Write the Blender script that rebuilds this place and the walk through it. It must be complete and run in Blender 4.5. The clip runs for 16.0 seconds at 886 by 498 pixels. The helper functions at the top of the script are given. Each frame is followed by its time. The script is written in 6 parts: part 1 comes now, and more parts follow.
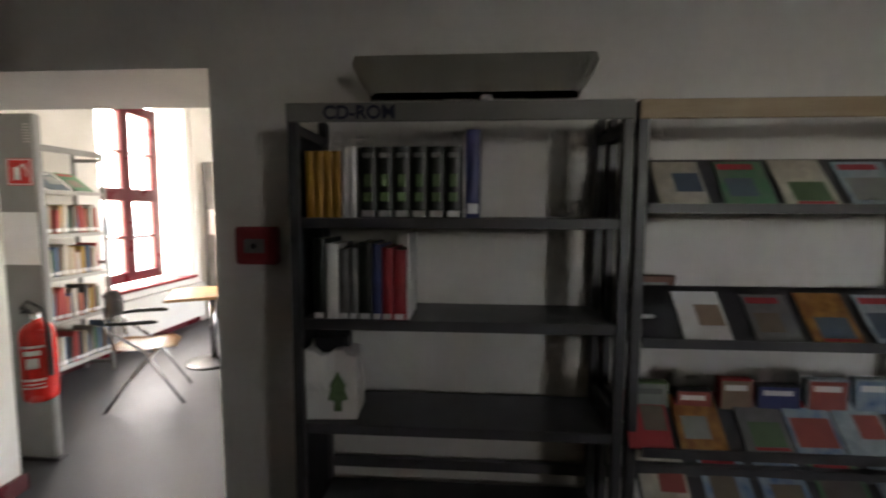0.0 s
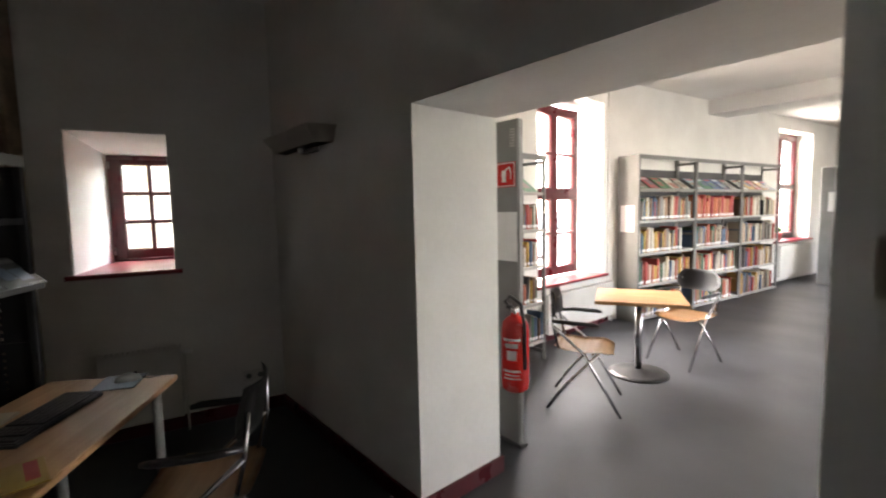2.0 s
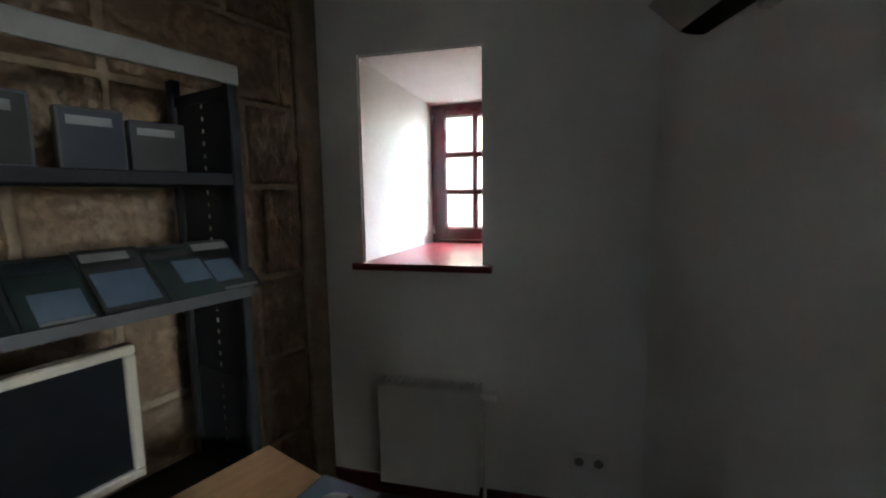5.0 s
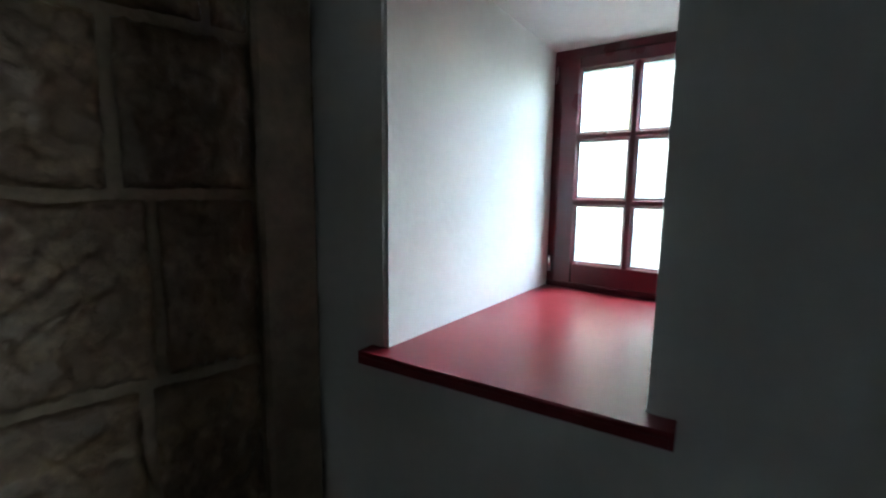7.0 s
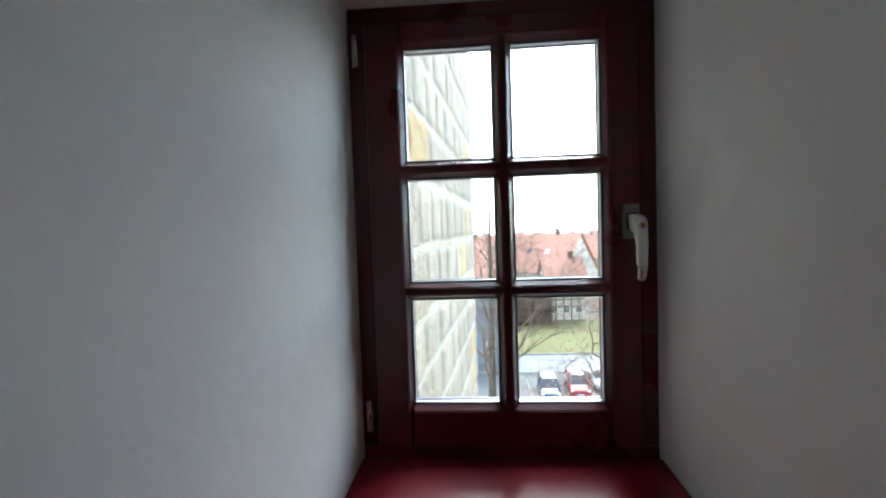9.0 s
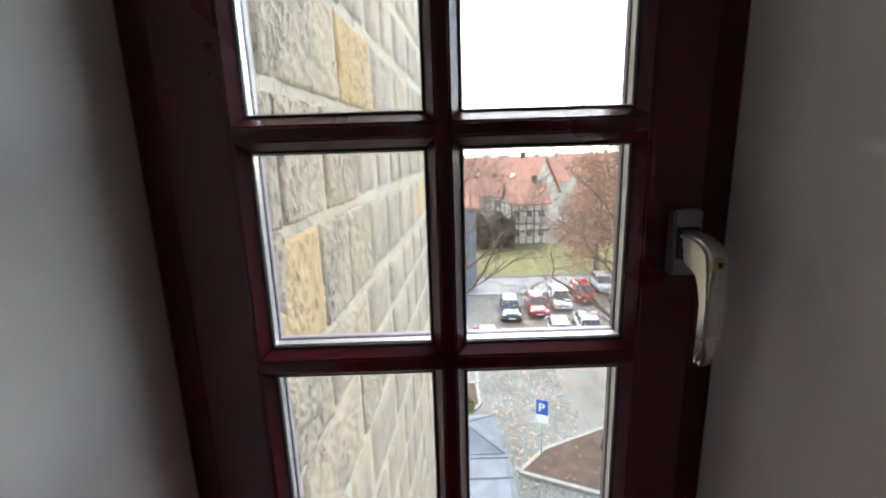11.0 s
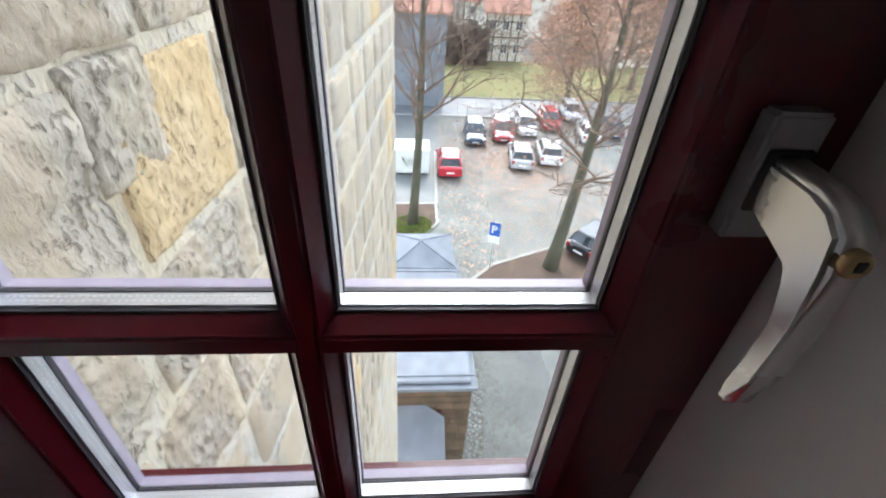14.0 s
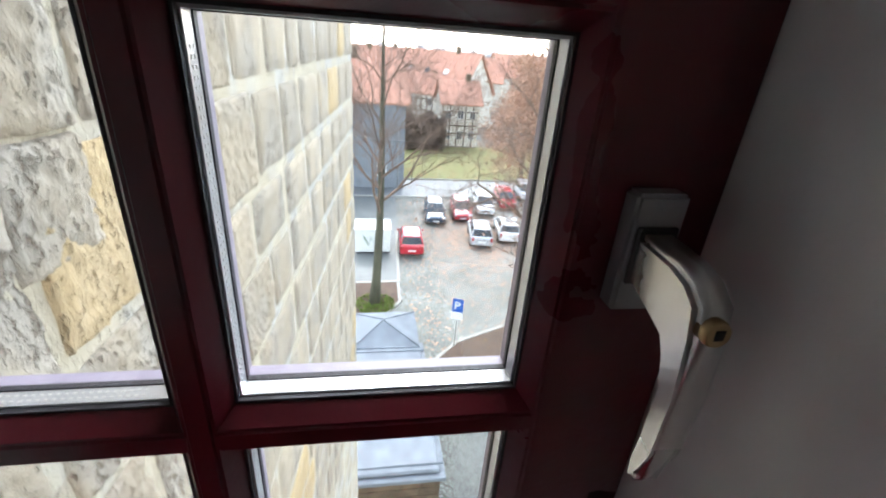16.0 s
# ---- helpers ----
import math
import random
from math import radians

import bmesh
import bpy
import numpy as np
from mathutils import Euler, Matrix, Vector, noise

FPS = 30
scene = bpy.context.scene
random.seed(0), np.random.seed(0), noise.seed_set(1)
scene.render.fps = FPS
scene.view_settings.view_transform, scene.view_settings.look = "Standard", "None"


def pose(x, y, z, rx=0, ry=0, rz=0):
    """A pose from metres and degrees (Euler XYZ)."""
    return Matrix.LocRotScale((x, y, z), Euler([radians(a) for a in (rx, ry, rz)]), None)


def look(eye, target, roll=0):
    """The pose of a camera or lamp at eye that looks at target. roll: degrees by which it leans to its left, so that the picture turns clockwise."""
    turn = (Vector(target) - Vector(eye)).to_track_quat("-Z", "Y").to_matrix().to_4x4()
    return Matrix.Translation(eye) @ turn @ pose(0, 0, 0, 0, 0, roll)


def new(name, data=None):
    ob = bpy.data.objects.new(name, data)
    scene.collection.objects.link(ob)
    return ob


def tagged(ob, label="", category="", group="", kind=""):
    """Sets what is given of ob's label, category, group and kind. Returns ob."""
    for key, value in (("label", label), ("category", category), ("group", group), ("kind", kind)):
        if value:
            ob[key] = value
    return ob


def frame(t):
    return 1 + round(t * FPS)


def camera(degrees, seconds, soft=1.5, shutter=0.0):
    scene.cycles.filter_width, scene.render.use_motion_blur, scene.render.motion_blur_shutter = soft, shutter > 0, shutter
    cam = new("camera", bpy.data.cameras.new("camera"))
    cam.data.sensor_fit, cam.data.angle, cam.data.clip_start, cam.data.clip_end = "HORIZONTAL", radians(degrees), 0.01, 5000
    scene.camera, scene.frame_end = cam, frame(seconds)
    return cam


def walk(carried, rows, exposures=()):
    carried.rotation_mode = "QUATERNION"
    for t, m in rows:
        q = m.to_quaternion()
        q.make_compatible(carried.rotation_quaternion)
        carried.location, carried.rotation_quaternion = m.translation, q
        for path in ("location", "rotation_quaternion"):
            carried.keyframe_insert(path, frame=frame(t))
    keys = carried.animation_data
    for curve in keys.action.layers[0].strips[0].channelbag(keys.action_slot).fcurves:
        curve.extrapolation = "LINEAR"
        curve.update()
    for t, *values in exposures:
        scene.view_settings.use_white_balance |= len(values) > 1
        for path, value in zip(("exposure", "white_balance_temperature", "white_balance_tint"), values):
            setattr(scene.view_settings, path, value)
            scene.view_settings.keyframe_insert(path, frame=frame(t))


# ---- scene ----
cam = camera(90.3, 16.0, soft=2.0, shutter=0.3)
PATH = [
    (0, (0.125, 0.295, 1.483), (-0.006, 2.284, 1.313), 0.2),
    (0.5, (-0.014, 0.369, 1.486), (-0.697, 2.237, 1.27), -1.3),
    (1, (-0.141, 0.473, 1.487), (-1.225, 2.141, 1.281), -2.2),
    (1.5, (-0.375, 0.558, 1.473), (-1.747, 1.999, 1.276), -2.0),
    (2, (-0.617, 0.575, 1.489), (-2.128, 1.875, 1.314), -1.25),
    (2.5, (-0.9, 0.543, 1.475), (-2.635, 1.529, 1.313), -1.1),
    (3, (-1.175, 0.564, 1.465), (-3.052, 1.239, 1.318), -1.0),
    (3.2, (-1.3, 0.58, 1.452), (-3.192, 1.216, 1.32), -1.2),
    (5.5, (-2.4989, 1.1615, 1.431), (-4.4554, 0.8555, 1.151), -0.2),
    (6, (-2.8034, 1.2197, 1.447), (-4.714, 0.7077, 1.155), 0.7),
    (6.5, (-3.0557, 1.1831, 1.462), (-4.9278, 0.5428, 1.168), 1.1),
    (7, (-3.3468, 1.0454, 1.493), (-5.219, 0.3979, 1.22), 0.7),
    (7.5, (-3.6179, 0.9686, 1.509), (-5.4938, 0.3127, 1.284), 0.4),
    (8, (-3.8768, 0.8973, 1.52), (-5.8431, 0.5598, 1.383), -0.0),
    (8.5, (-4.0821, 0.867, 1.555), (-6.0733, 1.0044, 1.438), -1.2),
    (9, (-4.2066, 0.844, 1.566), (-6.1529, 1.3004, 1.48), -1.9),
    (11.5, (-4.669, 1.0676, 1.67), (-6.4786, 1.6805, 1.08), -0.1),
    (12, (-4.7418, 1.1029, 1.668), (-6.4621, 1.7403, 0.871), 3.0),
    (12.5, (-4.7721, 1.1301, 1.66), (-6.4172, 1.7734, 0.723), 3.4),
    (13, (-4.7904, 1.1316, 1.654), (-6.3653, 1.7751, 0.602), 4.6),
    (13.5, (-4.7918, 1.1373, 1.649), (-6.3037, 1.7779, 0.507), 5.0),
    (14, (-4.7847, 1.1466, 1.653), (-6.2843, 1.7865, 0.494), 3.8),
    (14.5, (-4.7927, 1.1648, 1.648), (-6.2716, 1.8475, 0.488), 3.3),
    (15, (-4.8033, 1.1744, 1.648), (-6.2688, 1.8833, 0.486), 4.2),
    (15.5, (-4.7863, 1.1754, 1.661), (-6.3676, 1.9695, 0.73), 4.1),
    (16, (-4.7714, 1.176, 1.657), (-6.3737, 2.0207, 0.809), 4.5),
]
EXPOSURES = [(0.0, 5.55, 7200, 15), (0.5, 5.4, 7350, 16), (1.5, 5.4, 7100, 15), (2.5, 5.52, 6950, 15), (3.2, 5.95, 6800, 16), (5.5, 5.85, 5850, 4), (7.0, 5.2, 5400, -1), (8.0, 4.35, 5300, -4), (8.5, 3.7, 5550, 1), (9.0, 3.25, 5800, 6), (11.5, 2.85, 6550, 13), (12.2, 2.85, 6600, 13), (13.0, 3.05, 6350, 13), (15.0, 3.0, 6250, 12), (16.0, 3.1, 6200, 11)]
walk(cam, [(r[0], look(*r[1:])) for r in PATH], EXPOSURES)

# ---- sky, sun and window light: an overcast, misty day ----
world = bpy.data.worlds.new("overcast_sky")
scene.world = world
world.use_nodes = True
wn = world.node_tree
sky = wn.nodes.new("ShaderNodeTexSky")
sky.sky_type, sky.sun_disc = "NISHITA", False
sky.sun_elevation, sky.sun_rotation = radians(40), radians(282)
sky.air_density, sky.dust_density, sky.ozone_density = 1.0, 1.0, 1.0
pale = wn.nodes.new("ShaderNodeHueSaturation")
pale.inputs["Saturation"].default_value = 0.5
wn.links.new(sky.outputs["Color"], pale.inputs["Color"])
wn.links.new(pale.outputs["Color"], wn.nodes["Background"].inputs["Color"])
wn.nodes["Background"].inputs["Strength"].default_value = 0.15
sun = new("sun", bpy.data.lights.new("sun", "SUN"))
sun.data.energy, sun.data.angle, sun.data.color = 0.4, radians(40), (1.0, 0.99, 0.97)
sun.matrix_world = look((0, 0, 30), (19.3, -10.8, 0))


def window_light(name, eye, target, w, h, watts, colour=(1.0, 0.97, 0.93)):
    lamp = new(name, bpy.data.lights.new(name, "AREA"))
    lamp.data.shape, lamp.data.size, lamp.data.size_y = "RECTANGLE", w, h
    lamp.data.energy, lamp.data.color = watts, colour
    lamp.matrix_world = look(eye, target)
    return lamp


window_light("daylight_reading_window", (-4.02, 5.1, 1.65), (0, 5.1, 1.4), 1.0, 1.95, 5.0, (1.0, 0.90, 0.77))
FARWALL = pose(-3.55, 5.8, 0, 0, 0, -8.98)   # x out of the skewed window wall, y along it
window_light("daylight_far_window", FARWALL @ Vector((-0.4, 5.62, 1.85)), FARWALL @ Vector((3.0, 5.4, 1.3)), 1.4, 2.0, 3.6, (1.0, 0.92, 0.82))
window_light("daylight_east_window", (3.1, 7.6, 1.7), (0, 7.0, 1.5), 2.4, 1.9, 1.8, (1.0, 0.86, 0.70))
window_light("daylight_south_window", (2.3, -2.1, 1.9), (0.7, 1.6, 1.4), 0.5, 0.5, 0.115, (0.95, 0.97, 1.0))


# ---- materials ----
def shade(name, c1, c2=None, scale=6.0, rough=0.6, metal=0.0, bump=0.1, bscale=60.0, fine=0.35, vary=0.0, spec=0.5, coat=0.0, stretch=(1, 1, 1)):
    """A surface with mottling at two scales, uneven gloss and fine relief."""
    m = bpy.data.materials.new(name)
    m.use_nodes = True
    t = m.node_tree
    p = t.nodes["Principled BSDF"]
    c2 = c2 or tuple(v * 0.8 for v in c1)
    co = t.nodes.new("ShaderNodeTexCoord")
    mp = t.nodes.new("ShaderNodeMapping")
    mp.inputs["Scale"].default_value = stretch
    t.links.new(co.outputs["Object"], mp.inputs["Vector"])
    big = t.nodes.new("ShaderNodeTexNoise")
    big.inputs["Scale"].default_value, big.inputs["Detail"].default_value = scale, 6
    small = t.nodes.new("ShaderNodeTexNoise")
    small.inputs["Scale"].default_value, small.inputs["Detail"].default_value = bscale, 4
    for n in (big, small):
        t.links.new(mp.outputs["Vector"], n.inputs["Vector"])
    mix = t.nodes.new("ShaderNodeMath")
    mix.operation = "MULTIPLY_ADD"
    t.links.new(small.outputs["Fac"], mix.inputs[0])
    mix.inputs[1].default_value = fine
    t.links.new(big.outputs["Fac"], mix.inputs[2])
    ramp = t.nodes.new("ShaderNodeValToRGB")
    ramp.color_ramp.elements[0].position, ramp.color_ramp.elements[1].position = 0.45, 0.8
    ramp.color_ramp.elements[0].color, ramp.color_ramp.elements[1].color = (*c1, 1), (*c2, 1)
    t.links.new(mix.outputs[0], ramp.inputs["Fac"])
    out = ramp.outputs["Color"]
    if vary:
        info = t.nodes.new("ShaderNodeObjectInfo")
        hs = t.nodes.new("ShaderNodeHueSaturation")
        mr = t.nodes.new("ShaderNodeMapRange")
        mr.inputs["To Min"].default_value, mr.inputs["To Max"].default_value = 1 - vary, 1 + vary
        t.links.new(info.outputs["Random"], mr.inputs["Value"])
        t.links.new(mr.outputs["Result"], hs.inputs["Value"])
        t.links.new(out, hs.inputs["Color"])
        out = hs.outputs["Color"]
    t.links.new(out, p.inputs["Base Color"])
    rr = t.nodes.new("ShaderNodeMapRange")
    rr.inputs["To Min"].default_value, rr.inputs["To Max"].default_value = max(0.02, rough - 0.12), min(1, rough + 0.12)
    t.links.new(big.outputs["Fac"], rr.inputs["Value"])
    t.links.new(rr.outputs["Result"], p.inputs["Roughness"])
    p.inputs["Metallic"].default_value = metal
    p.inputs["Specular IOR Level"].default_value = spec
    p.inputs["Coat Weight"].default_value = coat
    if bump:
        b = t.nodes.new("ShaderNodeBump")
        b.inputs["Strength"].default_value, b.inputs["Distance"].default_value = bump, 0.02
        t.links.new(mix.outputs[0], b.inputs["Height"])
        t.links.new(b.outputs["Normal"], p.inputs["Normal"])
    return m


def random_cover(name, colours, rough=0.5, island=False):
    """One of several cover colours, picked per object, or per loose piece of a joined row."""
    m = bpy.data.materials.new(name)
    m.use_nodes = True
    t = m.node_tree
    p = t.nodes["Principled BSDF"]
    info = t.nodes.new("ShaderNodeObjectInfo")
    ramp = t.nodes.new("ShaderNodeValToRGB")
    ramp.color_ramp.interpolation = "CONSTANT"
    for k, c in enumerate(colours):
        e = ramp.color_ramp.elements[k] if k < 2 else ramp.color_ramp.elements.new(k / len(colours))
        e.position, e.color = k / len(colours), (*c, 1)
    geo = t.nodes.new("ShaderNodeNewGeometry")
    t.links.new(geo.outputs["Random Per Island"] if island else info.outputs["Random"], ramp.inputs["Fac"])
    co = t.nodes.new("ShaderNodeTexCoord")
    no = t.nodes.new("ShaderNodeTexNoise")
    no.inputs["Scale"].default_value = 25
    t.links.new(co.outputs["Object"], no.inputs["Vector"])
    mx = t.nodes.new("ShaderNodeMix")
    mx.data_type, mx.blend_type = "RGBA", "MULTIPLY"
    mx.inputs["Factor"].default_value = 0.35
    t.links.new(ramp.outputs["Color"], mx.inputs["A"])
    t.links.new(no.outputs["Fac"], mx.inputs["B"])
    t.links.new(mx.outputs["Result"], p.inputs["Base Color"])
    p.inputs["Roughness"].default_value = rough
    return m


def glass_mat(name, tint=(1, 1, 1)):
    m = bpy.data.materials.new(name)
    m.use_nodes = True
    t = m.node_tree
    t.nodes.remove(t.nodes["Principled BSDF"])
    tr, gl, mx = t.nodes.new("ShaderNodeBsdfTransparent"), t.nodes.new("ShaderNodeBsdfGlossy"), t.nodes.new("ShaderNodeMixShader")
    lw, pw, ad = t.nodes.new("ShaderNodeLayerWeight"), t.nodes.new("ShaderNodeMath"), t.nodes.new("ShaderNodeMath")
    pw.operation, ad.operation = "POWER", "MULTIPLY_ADD"
    pw.inputs[1].default_value, ad.inputs[1].default_value, ad.inputs[2].default_value = 4.0, 0.5, 0.03
    t.links.new(lw.outputs["Facing"], pw.inputs[0])
    t.links.new(pw.outputs[0], ad.inputs[0])
    tr.inputs["Color"].default_value = (*tint, 1)
    gl.inputs["Roughness"].default_value = 0.02
    t.links.new(ad.outputs[0], mx.inputs["Fac"])
    t.links.new(tr.outputs[0], mx.inputs[1])
    t.links.new(gl.outputs[0], mx.inputs[2])
    t.links.new(mx.outputs[0], t.nodes["Material Output"].inputs["Surface"])
    return m


PLASTER = shade("white_plaster", (0.78, 0.77, 0.74), (0.70, 0.69, 0.66), 2.0, 0.85, bump=0.25, bscale=35, fine=0.3)
CEIL = shade("ceiling_paint", (0.80, 0.79, 0.76), (0.74, 0.73, 0.70), 1.5, 0.9, bump=0.1, bscale=40)
LINO = shade("grey_lino", (0.058, 0.062, 0.07), (0.045, 0.049, 0.056), 1.2, 0.5, bump=0.04, bscale=160, fine=0.5)
OXRED = shade("oxblood_paint", (0.095, 0.006, 0.012), (0.07, 0.005, 0.009), 5, 0.30, bump=0.06, bscale=90, coat=0.35, spec=0.4)
SILLRED = shade("red_gloss_sill", (0.175, 0.009, 0.016), (0.14, 0.007, 0.012), 3, 0.32, bump=0.03, bscale=40, spec=0.32)
STEEL = shade("grey_shelf_steel", (0.22, 0.22, 0.215), (0.18, 0.18, 0.175), 4, 0.45, metal=0.0, bump=0.03, bscale=200)
STEELDK = shade("dark_shelf_steel", (0.075, 0.075, 0.078), (0.055, 0.055, 0.06), 4, 0.45, bump=0.03, bscale=200)
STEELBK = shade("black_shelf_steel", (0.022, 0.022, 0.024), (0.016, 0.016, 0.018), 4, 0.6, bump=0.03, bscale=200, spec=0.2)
STEELLT = shade("light_shelf_steel", (0.42, 0.41, 0.38), (0.36, 0.35, 0.33), 4, 0.45, bump=0.03, bscale=200)
CHROME = shade("brushed_metal", (0.62, 0.62, 0.63), (0.52, 0.52, 0.53), 8, 0.24, metal=1.0, bump=0.03, bscale=220)
ALU = shade("satin_aluminium", (0.74, 0.73, 0.72), (0.68, 0.67, 0.67), 8, 0.26, metal=1.0, bump=0.02, bscale=260)
SPACER = shade("spacer_aluminium", (0.62, 0.63, 0.66), (0.54, 0.55, 0.58), 30, 0.35, metal=0.8, bump=0.02, bscale=260)
ALUDK = shade("grey_cast_metal", (0.34, 0.34, 0.35), (0.28, 0.28, 0.29), 8, 0.38, metal=0.8, bump=0.02, bscale=260)
GASKET = shade("black_rubber_seal", (0.03, 0.027, 0.035), (0.02, 0.018, 0.025), 20, 0.6, bump=0.03)
# lilac base colour stands in for sky reflected on the outer rebate
LILACSHEEN = shade("lilac_sky_sheen", (0.40, 0.35, 0.42), (0.33, 0.28, 0.36), 30, 0.45, bump=0.05, bscale=120)
BRASS = shade("worn_brass", (0.55, 0.40, 0.22), (0.42, 0.3, 0.16), 20, 0.3, metal=1.0, bump=0.03)
BEECH = shade("beech_veneer", (0.46, 0.265, 0.13), (0.37, 0.205, 0.095), 2.5, 0.33, bump=0.04, bscale=30, stretch=(1, 12, 1))
TANWOOD = shade("tan_wood", (0.44, 0.33, 0.2), (0.36, 0.26, 0.15), 3, 0.5, bump=0.05, bscale=30, stretch=(1, 1, 12))
BLACKPL = shade("black_plastic", (0.018, 0.018, 0.02), (0.012, 0.012, 0.014), 10, 0.4, bump=0.04, bscale=300)
CREAMPL = shade("cream_plastic", (0.46, 0.42, 0.35), (0.40, 0.365, 0.30), 10, 0.45, bump=0.02, bscale=300)
SCREEN = shade("dark_screen", (0.008, 0.009, 0.011), (0.006, 0.007, 0.009), 3, 0.22, bump=0.0)
RADWHITE = shade("radiator_enamel", (0.70, 0.69, 0.65), (0.64, 0.63, 0.6), 5, 0.35, bump=0.02, bscale=120)
WHITE = shade("white_card", (0.80, 0.80, 0.79), (0.74, 0.74, 0.73), 8, 0.6, bump=0.03)
REDPAINT = shade("signal_red_enamel", (0.60, 0.025, 0.02), (0.5, 0.02, 0.016), 6, 0.25, bump=0.02, coat=0.3)
ALARMRED = shade("alarm_red_plastic", (0.34, 0.03, 0.035), (0.28, 0.025, 0.03), 8, 0.45, bump=0.03)
LAMPGLASS = shade("milk_lamp_steel", (0.76, 0.745, 0.70), (0.70, 0.685, 0.64), 8, 0.5, bump=0.02)
PAGES = shade("paper_pages", (0.66, 0.60, 0.48), (0.56, 0.50, 0.38), 40, 0.8, bump=0.1, bscale=200)
INKBLUE = shade("dark_print", (0.03, 0.03, 0.06), (0.02, 0.02, 0.045), 20, 0.6, bump=0)
SIGNBLUE = shade("sign_blue", (0.03, 0.12, 0.45), (0.025, 0.1, 0.4), 8, 0.35, bump=0.02)
COVERS = random_cover("library_covers", [(0.55, 0.47, 0.33), (0.16, 0.09, 0.05), (0.42, 0.05, 0.04), (0.03, 0.03, 0.035), (0.6, 0.55, 0.45), (0.08, 0.14, 0.24),
                                         (0.55, 0.33, 0.06), (0.22, 0.2, 0.18), (0.05, 0.13, 0.08), (0.68, 0.64, 0.55), (0.33, 0.18, 0.1), (0.5, 0.14, 0.08)])
COVERSFAR = random_cover("far_library_covers", [(0.55, 0.47, 0.33), (0.16, 0.09, 0.05), (0.42, 0.05, 0.04), (0.03, 0.03, 0.035), (0.6, 0.55, 0.45), (0.08, 0.14, 0.24), (0.5, 0.3, 0.08), (0.22, 0.2, 0.18)], island=True)
REDCOVERS = random_cover("red_covers", [(0.5, 0.06, 0.04), (0.55, 0.16, 0.06), (0.42, 0.04, 0.05), (0.6, 0.25, 0.12)])
MAGCOVERS = random_cover("magazine_covers", [(0.55, 0.55, 0.5), (0.05, 0.22, 0.09), (0.45, 0.42, 0.36), (0.05, 0.1, 0.14), (0.36, 0.05, 0.06), (0.06, 0.12, 0.26),
                                             (0.42, 0.26, 0.05), (0.3, 0.45, 0.5), (0.1, 0.1, 0.11), (0.6, 0.58, 0.5)], 0.3)
DARKCOVERS = random_cover("dark_sleeves", [(0.02, 0.025, 0.035), (0.03, 0.03, 0.03), (0.015, 0.02, 0.035), (0.05, 0.045, 0.04), (0.02, 0.03, 0.028)], 0.33)
MAGART = random_cover("printed_pictures", [(0.2, 0.16, 0.12), (0.12, 0.2, 0.1), (0.35, 0.25, 0.18), (0.1, 0.14, 0.2), (0.4, 0.1, 0.08), (0.15, 0.13, 0.12), (0.3, 0.32, 0.3)], 0.3)
YELLOWC = shade("orange_spine", (0.52, 0.27, 0.03), (0.45, 0.22, 0.02), 12, 0.5, bump=0.02)
BLACKC = shade("black_green_spine", (0.012, 0.018, 0.012), (0.008, 0.011, 0.008), 12, 0.4, bump=0.02)
GREENC = shade("pale_green_print", (0.14, 0.22, 0.09), (0.09, 0.16, 0.06), 60, 0.5, bump=0.0)
BLUEC = shade("navy_spine", (0.05, 0.07, 0.22), (0.04, 0.05, 0.16), 12, 0.45, bump=0.02)
PINKC = shade("crimson_spine", (0.45, 0.035, 0.04), (0.36, 0.03, 0.035), 12, 0.45, bump=0.02)
GREYC = shade("grey_spine", (0.2, 0.2, 0.2), (0.14, 0.14, 0.14), 12, 0.5, bump=0.02)
CREAMC = shade("cream_print", (0.62, 0.58, 0.48), (0.45, 0.42, 0.35), 25, 0.35, bump=0.0)
GREENM = shade("dark_green_print", (0.04, 0.19, 0.09), (0.12, 0.2, 0.13), 22, 0.35, bump=0.0)
PALEBLUE = shade("pale_blue_print", (0.45, 0.52, 0.56), (0.25, 0.32, 0.38), 22, 0.3, bump=0.0)
ORANGEM = shade("amber_print", (0.46, 0.22, 0.05), (0.24, 0.09, 0.02), 25, 0.35, bump=0.0)
BLUEM = shade("blue_print", (0.10, 0.2, 0.42), (0.3, 0.38, 0.45), 25, 0.3, bump=0.0)
BROWNC = shade("brown_leatherette", (0.16, 0.055, 0.03), (0.11, 0.035, 0.02), 12, 0.5, bump=0.05)
CLEARPL = shade("clear_case", (0.13, 0.14, 0.155), (0.09, 0.10, 0.115), 12, 0.15, bump=0.0, coat=0.4)
SANDIN = shade("inner_sandstone", (0.23, 0.155, 0.088), (0.12, 0.078, 0.044), 7, 0.42, bump=0.9, bscale=32, fine=0.6, vary=0.18)
MORTIN = shade("inner_lime_mortar", (0.26, 0.20, 0.14), (0.17, 0.13, 0.09), 9, 0.95, bump=0.5, bscale=50)


